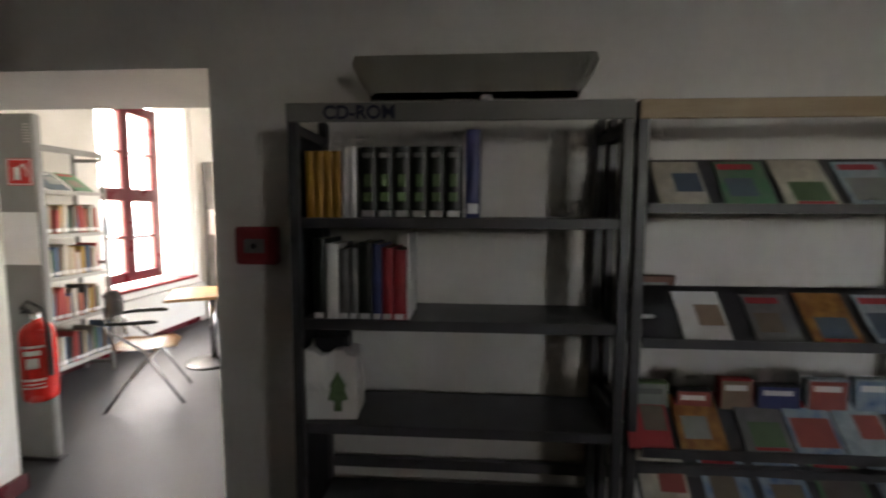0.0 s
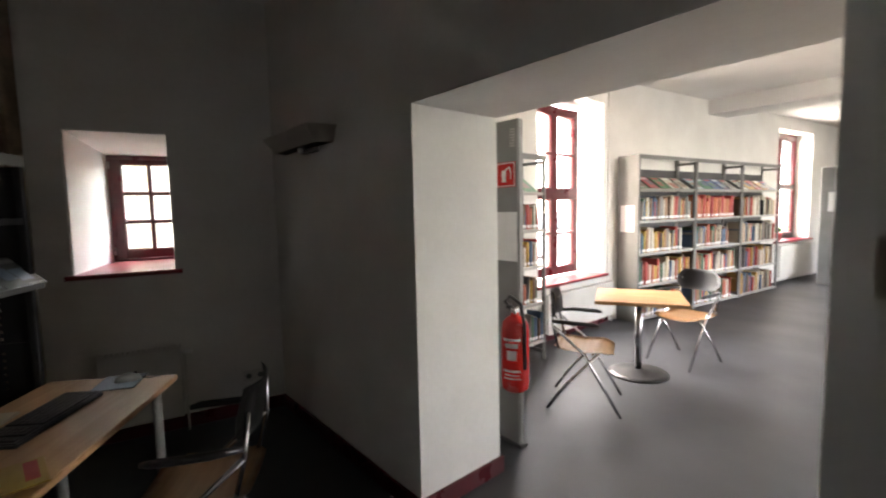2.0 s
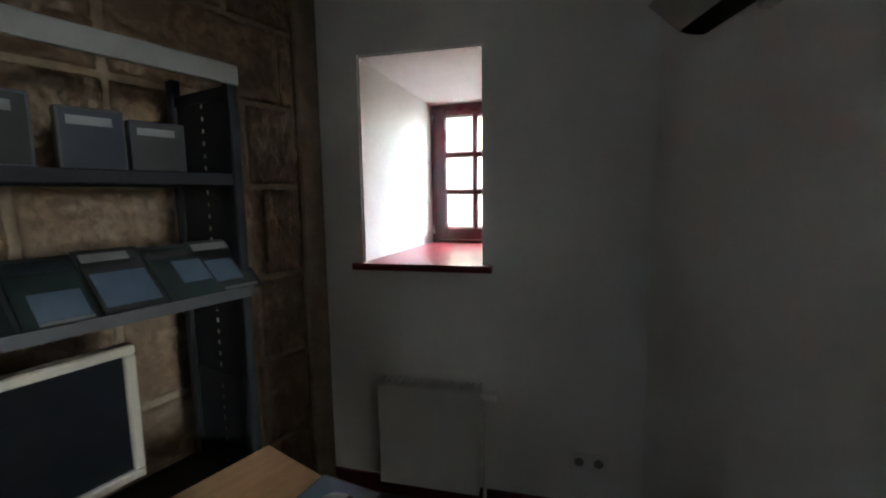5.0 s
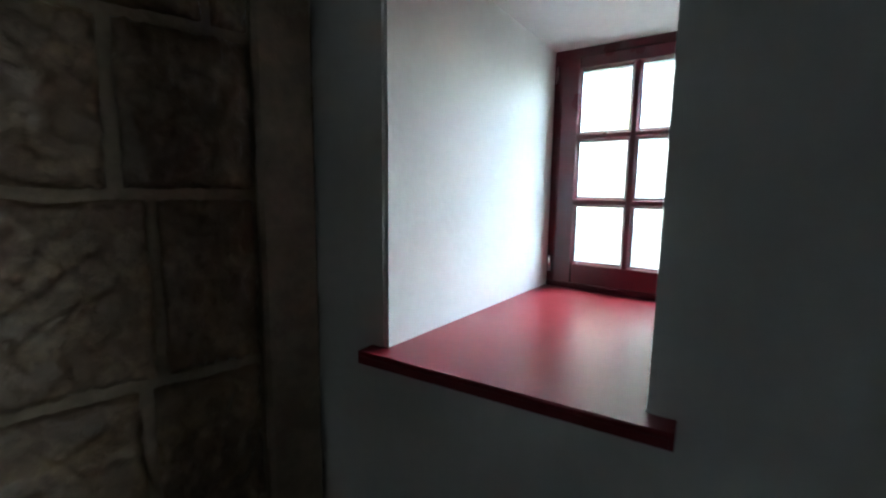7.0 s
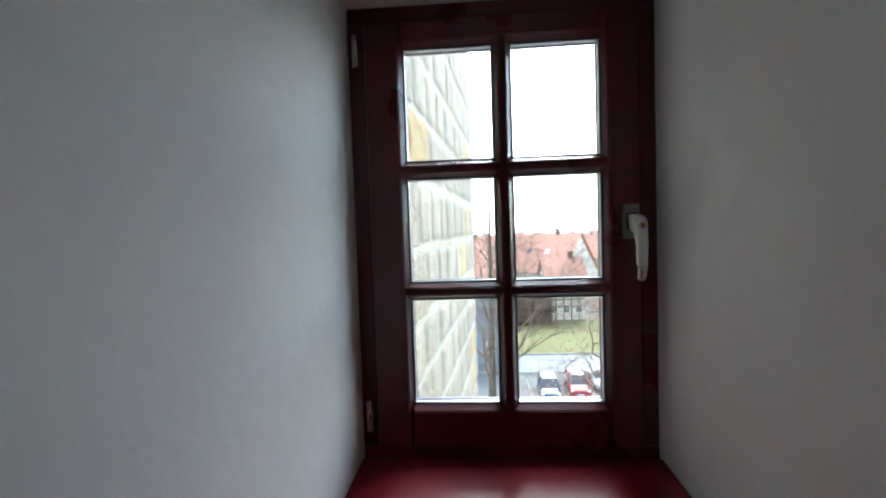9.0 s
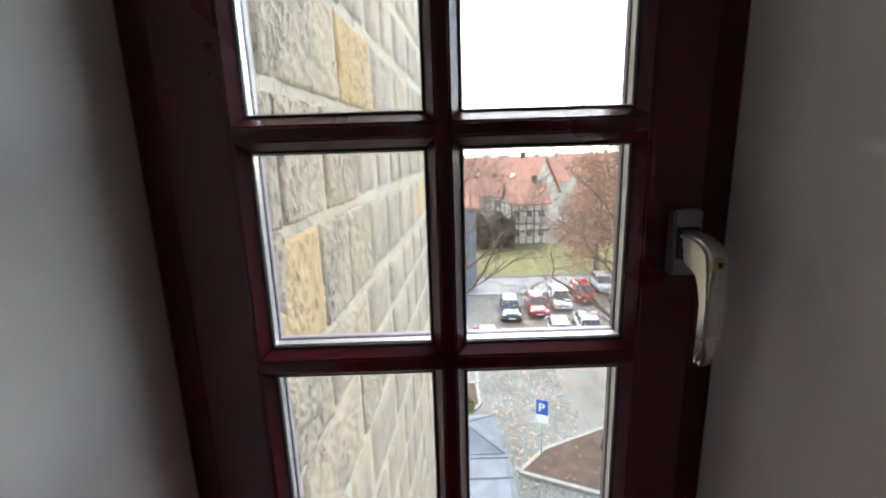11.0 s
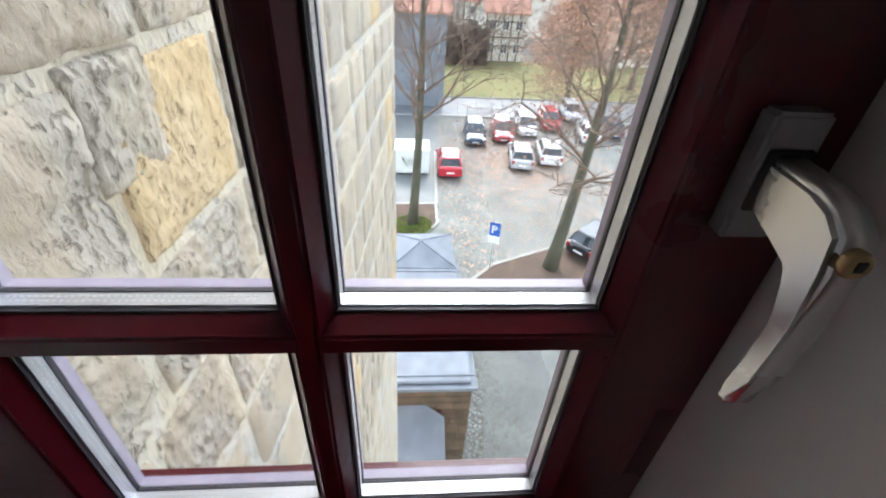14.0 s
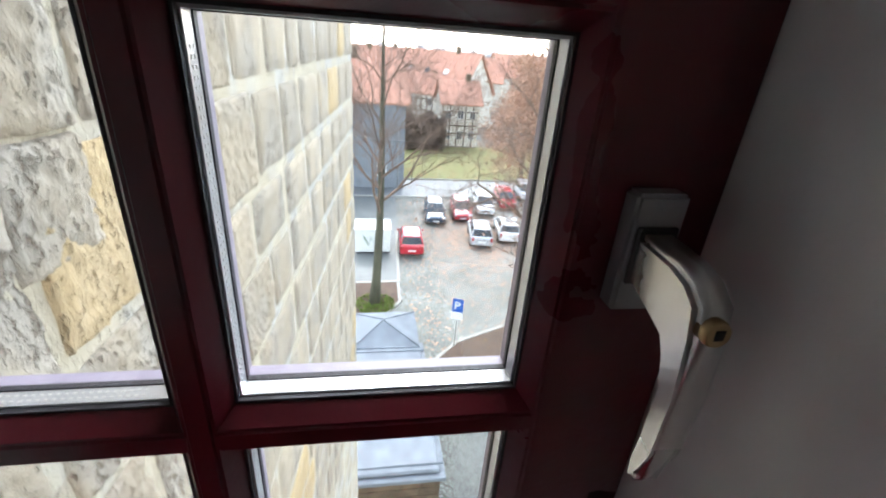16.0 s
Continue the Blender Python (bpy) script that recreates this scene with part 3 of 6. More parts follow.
# ---- windows ----
def casement(parent, xf, xb, y0, y1, z0, z1, cols, rows, mat, frame_w=0.03, slope=0.012, spacer=True):
    """Frame, sash with bevelled glazing bars, double panes on spacers. The room is at larger x."""
    fr = bmesh.new()
    for a in ((y0, y1, z0, z0 + frame_w), (y0, y1, z1 - frame_w, z1), (y0, y0 + frame_w, z0 + frame_w, z1 - frame_w), (y1 - frame_w, y1, z0 + frame_w, z1 - frame_w)):
        box(fr, xb - 0.03, xf - 0.012, *a, bev=0.003)
    for a in ((y0, y1, z0, z0 + frame_w + 0.012), (y0, y1, z1 - frame_w - 0.012, z1), (y0, y0 + frame_w + 0.012, z0 + frame_w + 0.012, z1 - frame_w - 0.012), (y1 - frame_w - 0.012, y1, z0 + frame_w + 0.012, z1 - frame_w - 0.012)):
        box(fr, xb - 0.045, xb - 0.0305, *a)
    part("window_frame", fr, mat, parent)
    sy0, sy1, sz0, sz1 = y0 + frame_w + 0.004, y1 - frame_w - 0.004, z0 + frame_w + 0.004, z1 - frame_w - 0.004
    back = xb + (0.004 if spacer else -0.012)
    bead = 0.015 if spacer else 0.03    # depth of the bevel in front of the glass

    def bar(bm, a0, a1, b0, b1, s0, s1, vertical, front, rear):
        # a: across, b: along; s0, s1: whether that side slopes to the glass
        prof = [(front, a0 + slope * s0), (front, a1 - slope * s1), (xf - bead, a1), (rear, a1), (rear, a0), (xf - bead, a0)]
        vs = []
        for b in (b0, b1):
            vs.append([bm.verts.new((x, a, b) if vertical else (x, b, a)) for x, a in prof])
        for k in range(6):
            j = (k + 1) % 6
            bm.faces.new((vs[0][k], vs[0][j], vs[1][j], vs[1][k]))
        bm.faces.new(vs[0][::-1])
        bm.faces.new(vs[1])
        bmesh.ops.recalc_face_normals(bm, faces=bm.faces)
        edges = [e for e in bm.edges if abs((e.verts[0].co - e.verts[1].co).length - (b1 - b0)) < 1e-5 and all(v.co.x > xf - bead + 0.001 for v in e.verts)]
        bmesh.ops.bevel(bm, geom=edges, offset=0.0018, segments=2, affect="EDGES")
        return bm

    for a in ((sy0, cols[0][0], sz0, sz1, 0, 1, True), (cols[-1][1], sy1, sz0, sz1, 1, 0, True),
              (sz0, rows[0][0], cols[0][0], cols[-1][1], 0, 1, False), (rows[-1][1], sz1, cols[0][0], cols[-1][1], 1, 0, False)):
        part("sash_rail", bar(bmesh.new(), *a, xf, back), mat, parent)
    for a, b in zip(cols, cols[1:]):
        part("mullion", bar(bmesh.new(), a[1], b[0], rows[0][0] - slope, rows[-1][1] + slope, 1, 1, True, xf - 0.0007, back + 0.0005), mat, parent)
    for a, b in zip(rows, rows[1:]):
        for c in cols:
            part("glazing_bar", bar(bmesh.new(), a[1], b[0], c[0] - slope, c[1] + slope, 1, 1, False, xf - 0.0015, back + 0.001), mat, parent)
    for c in cols:
        for r in rows:
            glass_x = [xb + 0.002]
            if spacer:
                def liner(name, xa, xc, g, m, label=""):
                    bm = bmesh.new()
                    box(bm, xa, xc, c[0], c[1], r[0], r[0] + g)
                    box(bm, xa, xc, c[0], c[1], r[1] - g, r[1])
                    box(bm, xa, xc, c[0], c[0] + g, r[0] + g, r[1] - g)
                    box(bm, xa, xc, c[1] - g, c[1], r[0] + g, r[1] - g)
                    return part(name, bm, m, parent, label)

                liner("inner_gasket", xf - bead - 0.003, xf - bead + 0.0005, 0.0016, GASKET, "thin dark sealing strip")
                xs1, xs0, g = xf - bead - 0.003, xf - bead - 0.014, 0.003
                strip = liner("glass_spacer", xs0, xs1, g, SPACER, "silver glazing spacer with tiny holes")
                liner("outer_gasket", xs0 - 0.0045, xs0 - 0.0003, 0.0036, GASKET, "black rubber sealing strip")
                liner("outer_reveal", back - 0.002, xs0 - 0.0048, 0.0025, LILACSHEEN, "outer rebate with pale lilac sky sheen in its colour")
                for off in (0.0035, 0.0075):
                    holes = bmesh.new()
                    xm = xs0 + off
                    for k in range(int((c[1] - c[0] - 0.02) / 0.004)):
                        y = c[0] + 0.01 + k * 0.004
                        box(holes, xm - 0.0005, xm + 0.0005, y, y + 0.0017, r[0] + g - 0.0002, r[0] + g + 0.0003)
                    for k in range(int((r[1] - r[0] - 0.02) / 0.004)):
                        z = r[0] + 0.01 + k * 0.004
                        box(holes, xm - 0.0005, xm + 0.0005, c[0] + g - 0.0002, c[0] + g + 0.0003, z, z + 0.0017)
                    part("hole_row", holes, WHITE, strip)
                glass_x = [xs1 + 0.0005, xs0 - 0.0025]
            for gx in glass_x:
                pane = part("pane", B(gx, gx + 0.002, c[0] + 0.0005, c[1] - 0.0005, r[0] + 0.0005, r[1] - 0.0005), GLASS, parent)
                pane.visible_shadow = False


win1 = thing("window_1", WINDOW, "small oxblood red casement window with six panes", "window", kind="structure")
casement(win1, -4.94, -4.985, 0.782, 1.346, 1.116, 1.988, [(0.885, 1.053), (1.085, 1.249)], [(1.229, 1.4345), (1.4655, 1.665), (1.696, 1.908)], OXRED, slope=0.0088)
for z in (1.215, 1.90):
    part("hinge", T([(-4.935, 0.80, z - 0.03), (-4.935, 0.80, z + 0.03)], 0.006), ALU, win1)


def window_handle(parent):
    """Metal window handle: rose block, neck standing out from it, cranked lever, brass lock button."""
    h = part("handle", B(-4.94, -4.927, 1.279, 1.306, 1.537, 1.599, bev=0.002, seg=2), ALUDK, parent, "silver grey metal window handle", Matrix.Translation((0, 0, 0.0025)))
    part("collar", B(-4.928, -4.925, 1.282, 1.303, 1.5535, 1.5835, bev=0.001), BLACKPL, h, "dark joint round the neck")
    side = [(-4.926, 1.5805), (-4.900, 1.579), (-4.889, 1.576), (-4.880, 1.569), (-4.8768, 1.553), (-4.8770, 1.525), (-4.8785, 1.49), (-4.8815, 1.470), (-4.8855, 1.465), (-4.891, 1.4655),
            (-4.8885, 1.477), (-4.8868, 1.495), (-4.8860, 1.524), (-4.8875, 1.540), (-4.8925, 1.5490), (-4.901, 1.5525), (-4.926, 1.5545)]
    bm = bmesh.new()
    loops = []
    for s in (-1, 1):
        ring = []
        for x, z in side:
            half = 0.0098 - 0.0026 * (1.5805 - z) / 0.115
            ring.append(bm.verts.new((x, 1.2925 + s * half, z)))
        loops.append(ring)
    n = len(side)
    bm.faces.new(loops[0])
    bm.faces.new(loops[1][::-1])
    for k in range(n):
        j = (k + 1) % n
        bm.faces.new((loops[0][j], loops[0][k], loops[1][k], loops[1][j])).smooth = True
    rims = [e for e in bm.edges if len({v.co.y > 1.2925 for v in e.verts}) == 1]
    bmesh.ops.bevel(bm, geom=rims, offset=0.003, segments=4, affect="EDGES")
    bmesh.ops.recalc_face_normals(bm, faces=bm.faces)
    part("lever", bm, ALU, h)
    b = part("lock_button", T([(-4.881, 1.2915, 1.5595), (-4.8758, 1.2915, 1.5600), (-4.8743, 1.2915, 1.5601)], [0.0062, 0.006, 0.0052], 18), BRASS, h, "small brass lock button")
    part("key_slot", B(-4.8744, -4.8739, 1.2895, 1.2935, 1.558, 1.5625), BLACKPL, b)


window_handle(win1)


bm = prism([(-4.936, 0.784), (-4.936, 1.344), (west_x(1.322) - 0.003, 1.322), (west_x(1.37) - 0.003, 1.370), (west_x(1.37) + 0.055, 1.375), (west_x(0.742) + 0.055, 0.745), (west_x(0.742) - 0.003, 0.742), (west_x(0.784) - 0.003, 0.786)][::-1], 1.101, 1.130)
nose = sorted(bm.verts, key=lambda v: v.co.x + 0.09 * v.co.y)[-4:]
bmesh.ops.bevel(bm, geom=[e for e in bm.edges if all(v in nose for v in e.verts)], offset=0.008, segments=3, affect="EDGES")
part("window_sill", bm, SILLRED, win1, "glossy red painted sill board")

win2 = thing("window_2", Matrix.Identity(4), "tall dark red casement window of the reading room", "window", kind="structure")
casement(win2, -3.80, -3.86, 4.6, 5.64, 0.66, 2.70, [(4.72, 5.05), (5.19, 5.52)], [(0.78, 1.155), (1.195, 1.58), (1.74, 2.12), (2.16, 2.58)], OXRED, spacer=False)
part("window_sill", B(-3.86, -3.49, 4.4, 5.86, 0.605, 0.64, bev=0.006), SILLRED, win2, "red painted sill board")
win3 = thing("window_3", FARWALL, "bright far window of the reading room", "window", kind="structure")
casement(win3, -0.25, -0.31, 4.862, 6.378, 0.772, 2.848, [(4.98, 5.55), (5.69, 6.26)], [(0.9, 1.75), (1.87, 2.72)], OXRED, spacer=False)
part("window_sill", B(-0.25, 0.06, 4.8, 6.44, 0.735, 0.774, bev=0.006), SILLRED, win3)


# ---- furniture kinds ----
def radiator(m, length, low, high, label):
    r = thing("radiator", m, label, "radiator")
    part("panel", B(0, length, 0.04, 0.052, low, high - 0.01, bev=0.004), RADWHITE, r)
    part("rear_panel", B(0.01, length - 0.01, -0.03, -0.018, low, high - 0.015, bev=0.004), RADWHITE, r)
    for k in (0, length - 0.008):
        part("side_cover", B(k, k + 0.008, -0.03, 0.045, low + 0.01, high, bev=0.002), RADWHITE, r)
    bm = bmesh.new()
    n = int(length / 0.03)
    for k in range(n):
        box(bm, 0.008 + k * (length - 0.02) / n, 0.008 + k * (length - 0.02) / n + 0.012, -0.028, 0.044, high - 0.008, high - 0.002)
    part("top_grille", bm, RADWHITE, r)
    part("valve", T([(length + 0.0, 0.01, high - 0.045), (length + 0.03, 0.01, high - 0.045), (length + 0.07, 0.01, high - 0.045)], [0.01, 0.018, 0.016], 12), WHITE, r)
    part("pipe", T([(length + 0.02, 0.01, high - 0.045), (length + 0.02, 0.01, 0.0)], 0.008, 8), RADWHITE, r)
    return r


radiator(WEST @ Matrix.Translation((0.05, -0.20, 0)) @ pose(0, 0, 0, 0, 0, 90) @ Matrix.Diagonal((1, -1, 1, 1)), 0.46, 0.12, 0.605, "white enamelled panel radiator below the small window")
radiator(Matrix.Translation((-3.49, 4.5, 0)) @ pose(0, 0, 0, 0, 0, 90) @ Matrix.Diagonal((1, -1, 1, 1)), 1.4, 0.1, 0.54, "white panel radiator below the tall window")
radiator(FARWALL @ Matrix.Translation((0.06, 4.85, 0)) @ pose(0, 0, 0, 0, 0, 90) @ Matrix.Diagonal((1, -1, 1, 1)), 1.55, 0.1, 0.70, "white panel radiator below the far window")


def wall_lamp(m, label):
    """Bowed metal uplighter shade on a wall bracket."""
    l = thing("wall_lamp", m, label, "wall lamp", "uplighters")
    bm = bmesh.new()
    n = 14
    top, bot = [], []
    for k in range(n + 1):
        a = math.pi * k / n
        top.append((-0.385 * math.cos(a), -0.03 - 0.16 * min(1, 2.4 * math.sin(a)), 0.10))
        bot.append((-0.335 * math.cos(a), -0.03 - 0.09 * min(1, 2.4 * math.sin(a)), 0.012))
    vt, vb = [bm.verts.new(p) for p in top], [bm.verts.new(p) for p in bot]
    for k in range(n):
        bm.faces.new((vb[k], vb[k + 1], vt[k + 1], vt[k])).smooth = True
    bm.faces.new(vb[::-1])
    bmesh.ops.solidify(bm, geom=bm.faces[:], thickness=0.004)
    part("shade", bm, LAMPGLASS, l)
    part("bracket", B(-0.1, 0.1, -0.035, 0, -0.01, 0.07, bev=0.006), STEELLT, l)
    part("finial", lathe([(0.0, -0.022), (0.018, -0.018), (0.024, 0.0), (0.018, 0.012), (0, 0.014)], 14), WHITE, l, "small white knob", Matrix.Translation((0.04, -0.09, -0.004)))
    return l


wall_lamp(Matrix.Translation((0.125, NY, 1.835)), "unlit grey metal uplighter above the shelves")
wall_lamp(Matrix.Translation((-3.27, NY, 1.875)), "unlit grey metal uplighter beside the doorway")

alarm = thing("fire_alarm", Matrix.Translation((-0.617, NY, 1.363)), "dark red square manual fire alarm box", "fire alarm")
part("housing", B(-0.072, 0.072, -0.04, 0, -0.065, 0.065, bev=0.006, seg=2), ALARMRED, alarm)
part("cover_frame", B(-0.055, 0.055, -0.046, -0.04, -0.05, 0.05, bev=0.002), ALARMRED, alarm)
part("glass_plate", B(-0.036, 0.036, -0.05, -0.046, -0.024, 0.024, bev=0.001), GREYC, alarm)
part("button", T([(0, -0.05, 0), (0, -0.054, 0)], 0.01, 12), BLACKPL, alarm)
sock = thing("wall_socket", WEST @ Matrix.Translation((0, 0.72, 0.285)), "white double wall socket near the corner", "socket")
part("plate", B(0, 0.01, -0.08, 0.08, -0.04, 0.04, bev=0.003), RADWHITE, sock)
for y in (-0.04, 0.04):
    part("recess", T([(0.0102, y, 0), (0.0125, y, 0)], 0.02, 14), GREYC, sock)


# ---- shelving ----
def shelf_bay(m, w, d, h, tiers, label, post=None, board=None, header=None, head_h=0.05, back_rails=True, group="steel shelving", lean=()):
    """Steel bay: front at y = 0, depth into +y; uprights, boards at the given heights, header strip."""
    post, board, header = post or STEEL, board or STEELDK, header or STEELLT
    s = thing("steel_shelf", m, label, "shelf", group)
    for x in (0, w - 0.028):
        for y in (0.0, d - 0.03):
            part("upright", B(x, x + 0.028, y, y + 0.03, 0, h, bev=0.003), post, s)
        for z in (0.06, h * 0.5, h - 0.08):
            part("cross_rail", B(x + 0.006, x + 0.022, 0.03, d - 0.03, z, z + 0.03), post, s)
    for z in tiers:
        bm = bmesh.new()
        box(bm, 0.03, w - 0.03, 0.008, d - 0.032, z - 0.004, z)
        box(bm, 0.03, w - 0.03, 0.004, 0.01, z - 0.03, z, bev=0.002)
        box(bm, 0.03, w - 0.03, d - 0.034, d - 0.028, z - 0.03, z)
        part("shelf_board", bm, board, s)
    if back_rails:
        for z in (h * 0.33,):
            part("back_rail", B(0.03, w - 0.03, d - 0.025, d - 0.008, z, z + 0.035), board, s)
    part("header_strip", B(0.0, w, -0.006, 0.006, h - head_h, h, bev=0.002), header, s)
    return s


def book_mesh(w, h, d, cover, pages, tag=True):
    """Standing book, spine towards -y, base at z = 0: boards, rounded spine, page block, paper shelf mark."""
    bm = bmesh.new()
    c = 0.0025
    box(bm, -w / 2, -w / 2 + c, 0, d, 0, h)
    box(bm, w / 2 - c, w / 2, 0, d, 0, h)
    box(bm, -w / 2 + c, w / 2 - c, 0.006, d - 0.004, 0.003, h - 0.003, mi=1)
    v0, v1 = [], []
    for k in range(5):
        a = math.pi * k / 4
        x, y = -w / 2 * math.cos(a), -0.18 * w * math.sin(a)
        v0.append(bm.verts.new((x, y, 0)))
        v1.append(bm.verts.new((x, y, h)))
    for k in range(4):
        bm.faces.new((v0[k], v0[k + 1], v1[k + 1], v1[k])).smooth = True
    if tag:
        y = -0.18 * w - 0.0015
        f = bm.faces.new([bm.verts.new(p) for p in ((-w * 0.4, y, 0.012), (w * 0.4, y, 0.012), (w * 0.4, y, 0.04), (-w * 0.4, y, 0.04))])
        f.material_index = 2
    return mesh_from("book", bm, cover, pages, WHITE)


BOOKS = [book_mesh(w, h, 0.17, COVERS, PAGES) for w, h in ((0.028, 0.225), (0.036, 0.24), (0.022, 0.21), (0.045, 0.235), (0.03, 0.19), (0.018, 0.2))]
REDBOOKS = [book_mesh(w, h, 0.17, REDCOVERS, PAGES) for w, h in ((0.03, 0.22), (0.04, 0.235), (0.024, 0.2))]


def put_book(me, m, label, group):
    ob = new("book", me)
    ob.matrix_basis = m
    return tagged(ob, label, "book", group)


def book_row(m, x0, x1, meshes, rnd, label, group, scale=1.0, y=0.02):
    """A row of books along x from x0 to x1 on the shelf frame m."""
    x = x0
    while x < x1:
        me = rnd.choice(meshes)
        wd = max(v.co.x for v in me.vertices) * 2 * scale
        lean = rnd.choice((0, 0, 0, 0, 2.5, -2, 6))
        put_book(me, m @ pose(x + wd / 2, y + rnd.uniform(0, 0.02), 0.002 + abs(lean) * 0.0003, 0, lean, 0) @ Matrix.Diagonal((scale, scale, scale * rnd.uniform(0.9, 1.08), 1)), label, group)
        x += wd + rnd.uniform(0.001, 0.004)


def magazine(m, w, h, label, category="magazine", group="displayed magazines", kind=0, cover=None):
    """Thin printed issue lying face up on its rest: cover, picture, title bars."""
    mg = thing("magazine", m, label, category, group)
    part("cover", B(-w / 2, w / 2, 0, h, 0, 0.005, bev=0.001), cover or MAGCOVERS, mg)
    part("picture", B(-w * (0.42, 0.1, 0.36, 0.3)[kind % 4], w * (0.42, 0.44, 0.2, 0.38)[kind % 4], h * (0.12, 0.3, 0.2, 0.1)[kind % 4], h * (0.62, 0.72, 0.6, 0.5)[kind % 4], 0.005, 0.0056), MAGART, mg)
    part("title_bar", B(-w * 0.42, w * (0.3 if kind % 3 else 0.42), h * 0.8, h * 0.93, 0.005, 0.0056), (cover or WHITE) if kind % 2 else (GREYC if cover is DARKCOVERS else PINKC), mg)
    if kind % 3 == 0:
        part("caption_bar", B(-w * 0.3, w * 0.4, h * 0.04, h * 0.09, 0.005, 0.0056), GREYC if cover is DARKCOVERS else (PINKC if kind % 2 else WHITE), mg)
    return mg


def media_case(m, w, h, d, label, mats, category="case"):
    c = thing("media_case", m, label, category, "cased media on the shelves")
    part("case", B(-w / 2, w / 2, 0, d, 0, h, bev=0.002), mats[0], c)
    part("cover_sheet", B(-w * 0.46, w * 0.46, -0.001, 0.0, h * 0.04, h * 0.96), mats[1], c)
    part("title_bar", B(-w * 0.36, w * 0.3, -0.002, -0.001, h * 0.72, h * 0.86), mats[2], c)
    return c


rnd = random.Random(4)
# CD-ROM bay: front y = 1.5, x from -0.385 to 0.548
SH1 = Matrix.Translation((-0.387, 1.5, 0))
T1 = (0.22, 0.545, 0.865, 1.175, 1.465)
bay1 = shelf_bay(SH1, 0.935, 0.28, 1.775, T1, "grey steel library shelf marked for CD-ROMs, mostly empty", post=STEELDK, group="shelves on the doorway wall", header=STEEL, board=STEELDK)
tx = part("sign_lettering", text_mesh("CD-ROM", 0.050, 0.001, 0.0014), INKBLUE, bay1, "dark lettering", pose(0.105, -0.0075, 1.732, 90, 0, 0))
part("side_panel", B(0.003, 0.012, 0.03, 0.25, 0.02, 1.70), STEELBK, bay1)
SH2 = Matrix.Translation((0.558, 1.5, 0))
bay2 = shelf_bay(SH2, 0.98, 0.28, 1.775, (0.22, 0.50, 0.78), "steel display shelf with sloping boards and wooden header", post=STEELDK, group="shelves on the doorway wall", header=TANWOOD, board=STEELDK)
bay3 = shelf_bay(Matrix.Translation((1.546, 1.5, 0)), 0.98, 0.28, 1.775, T1, "grey steel library shelf beside the display bay", group="shelves on the doorway wall")


def slope_board(parent, w, z, front, back_y, rise):
    """Sloping display board with a lip, from (front, z) up to (back_y, z + rise)."""
    bm = bmesh.new()
    vs = [bm.verts.new(p) for p in ((0.03, front, z), (w - 0.03, front, z), (w - 0.03, back_y, z + rise), (0.03, back_y, z + rise))]
    bm.faces.new(vs)
    bmesh.ops.solidify(bm, geom=bm.faces[:], thickness=0.004)
    box(bm, 0.03, w - 0.03, front - 0.006, front, z - 0.012, z + 0.014)
    part("sloping_board", bm, STEELDK, parent)
    return math.degrees(math.atan2(rise, back_y - front))


def display_row(m, parent, w, z, front, back_y, rise, xs, mw, mh, label, cover=None):
    a = slope_board(parent, w, z, front, back_y, rise)
    for k, x in enumerate(xs):
        magazine(m @ pose(x, front + 0.004 + 0.002, z + 0.006, a, 0, rnd.uniform(-1.5, 1.5)), mw * rnd.uniform(0.95, 1.05), mh * rnd.uniform(0.92, 1.02), label, kind=k if cover is None else k + 1, cover=cover[k % len(cover)] if isinstance(cover, list) else cover)


display_row(SH2, bay2, 0.98, 1.492, 0.0, 0.11, 0.14, (0.13, 0.30, 0.455, 0.62, 0.79), 0.135, 0.165, "glossy cased magazine on the sloping display board", [CREAMC, GREENM, CREAMC, PALEBLUE])
display_row(SH2, bay2, 0.98, 1.128, 0.0, 0.12, 0.14, (0.21, 0.395, 0.545, 0.70, 0.85), 0.125, 0.155, "cased film disc propped on the display board", [WHITE, GREYC, ORANGEM, PALEBLUE])
display_row(SH2, bay2, 0.98, 0.835, -0.03, 0.08, 0.13, (0.06, 0.2, 0.37, 0.50, 0.63, 0.8), 0.125, 0.16, "colourful cased disc on the lower display board", [PINKC, ORANGEM, GREYC, BLUEM, PALEBLUE])
display_row(SH2, bay2, 0.98, 0.68, -0.06, 0.06, 0.13, (0.1, 0.27, 0.42, 0.57, 0.73, 0.88), 0.125, 0.16, "colourful cased disc in the lowest display row", [CREAMC, BLUEM, BLUEM, GREENM, PALEBLUE])
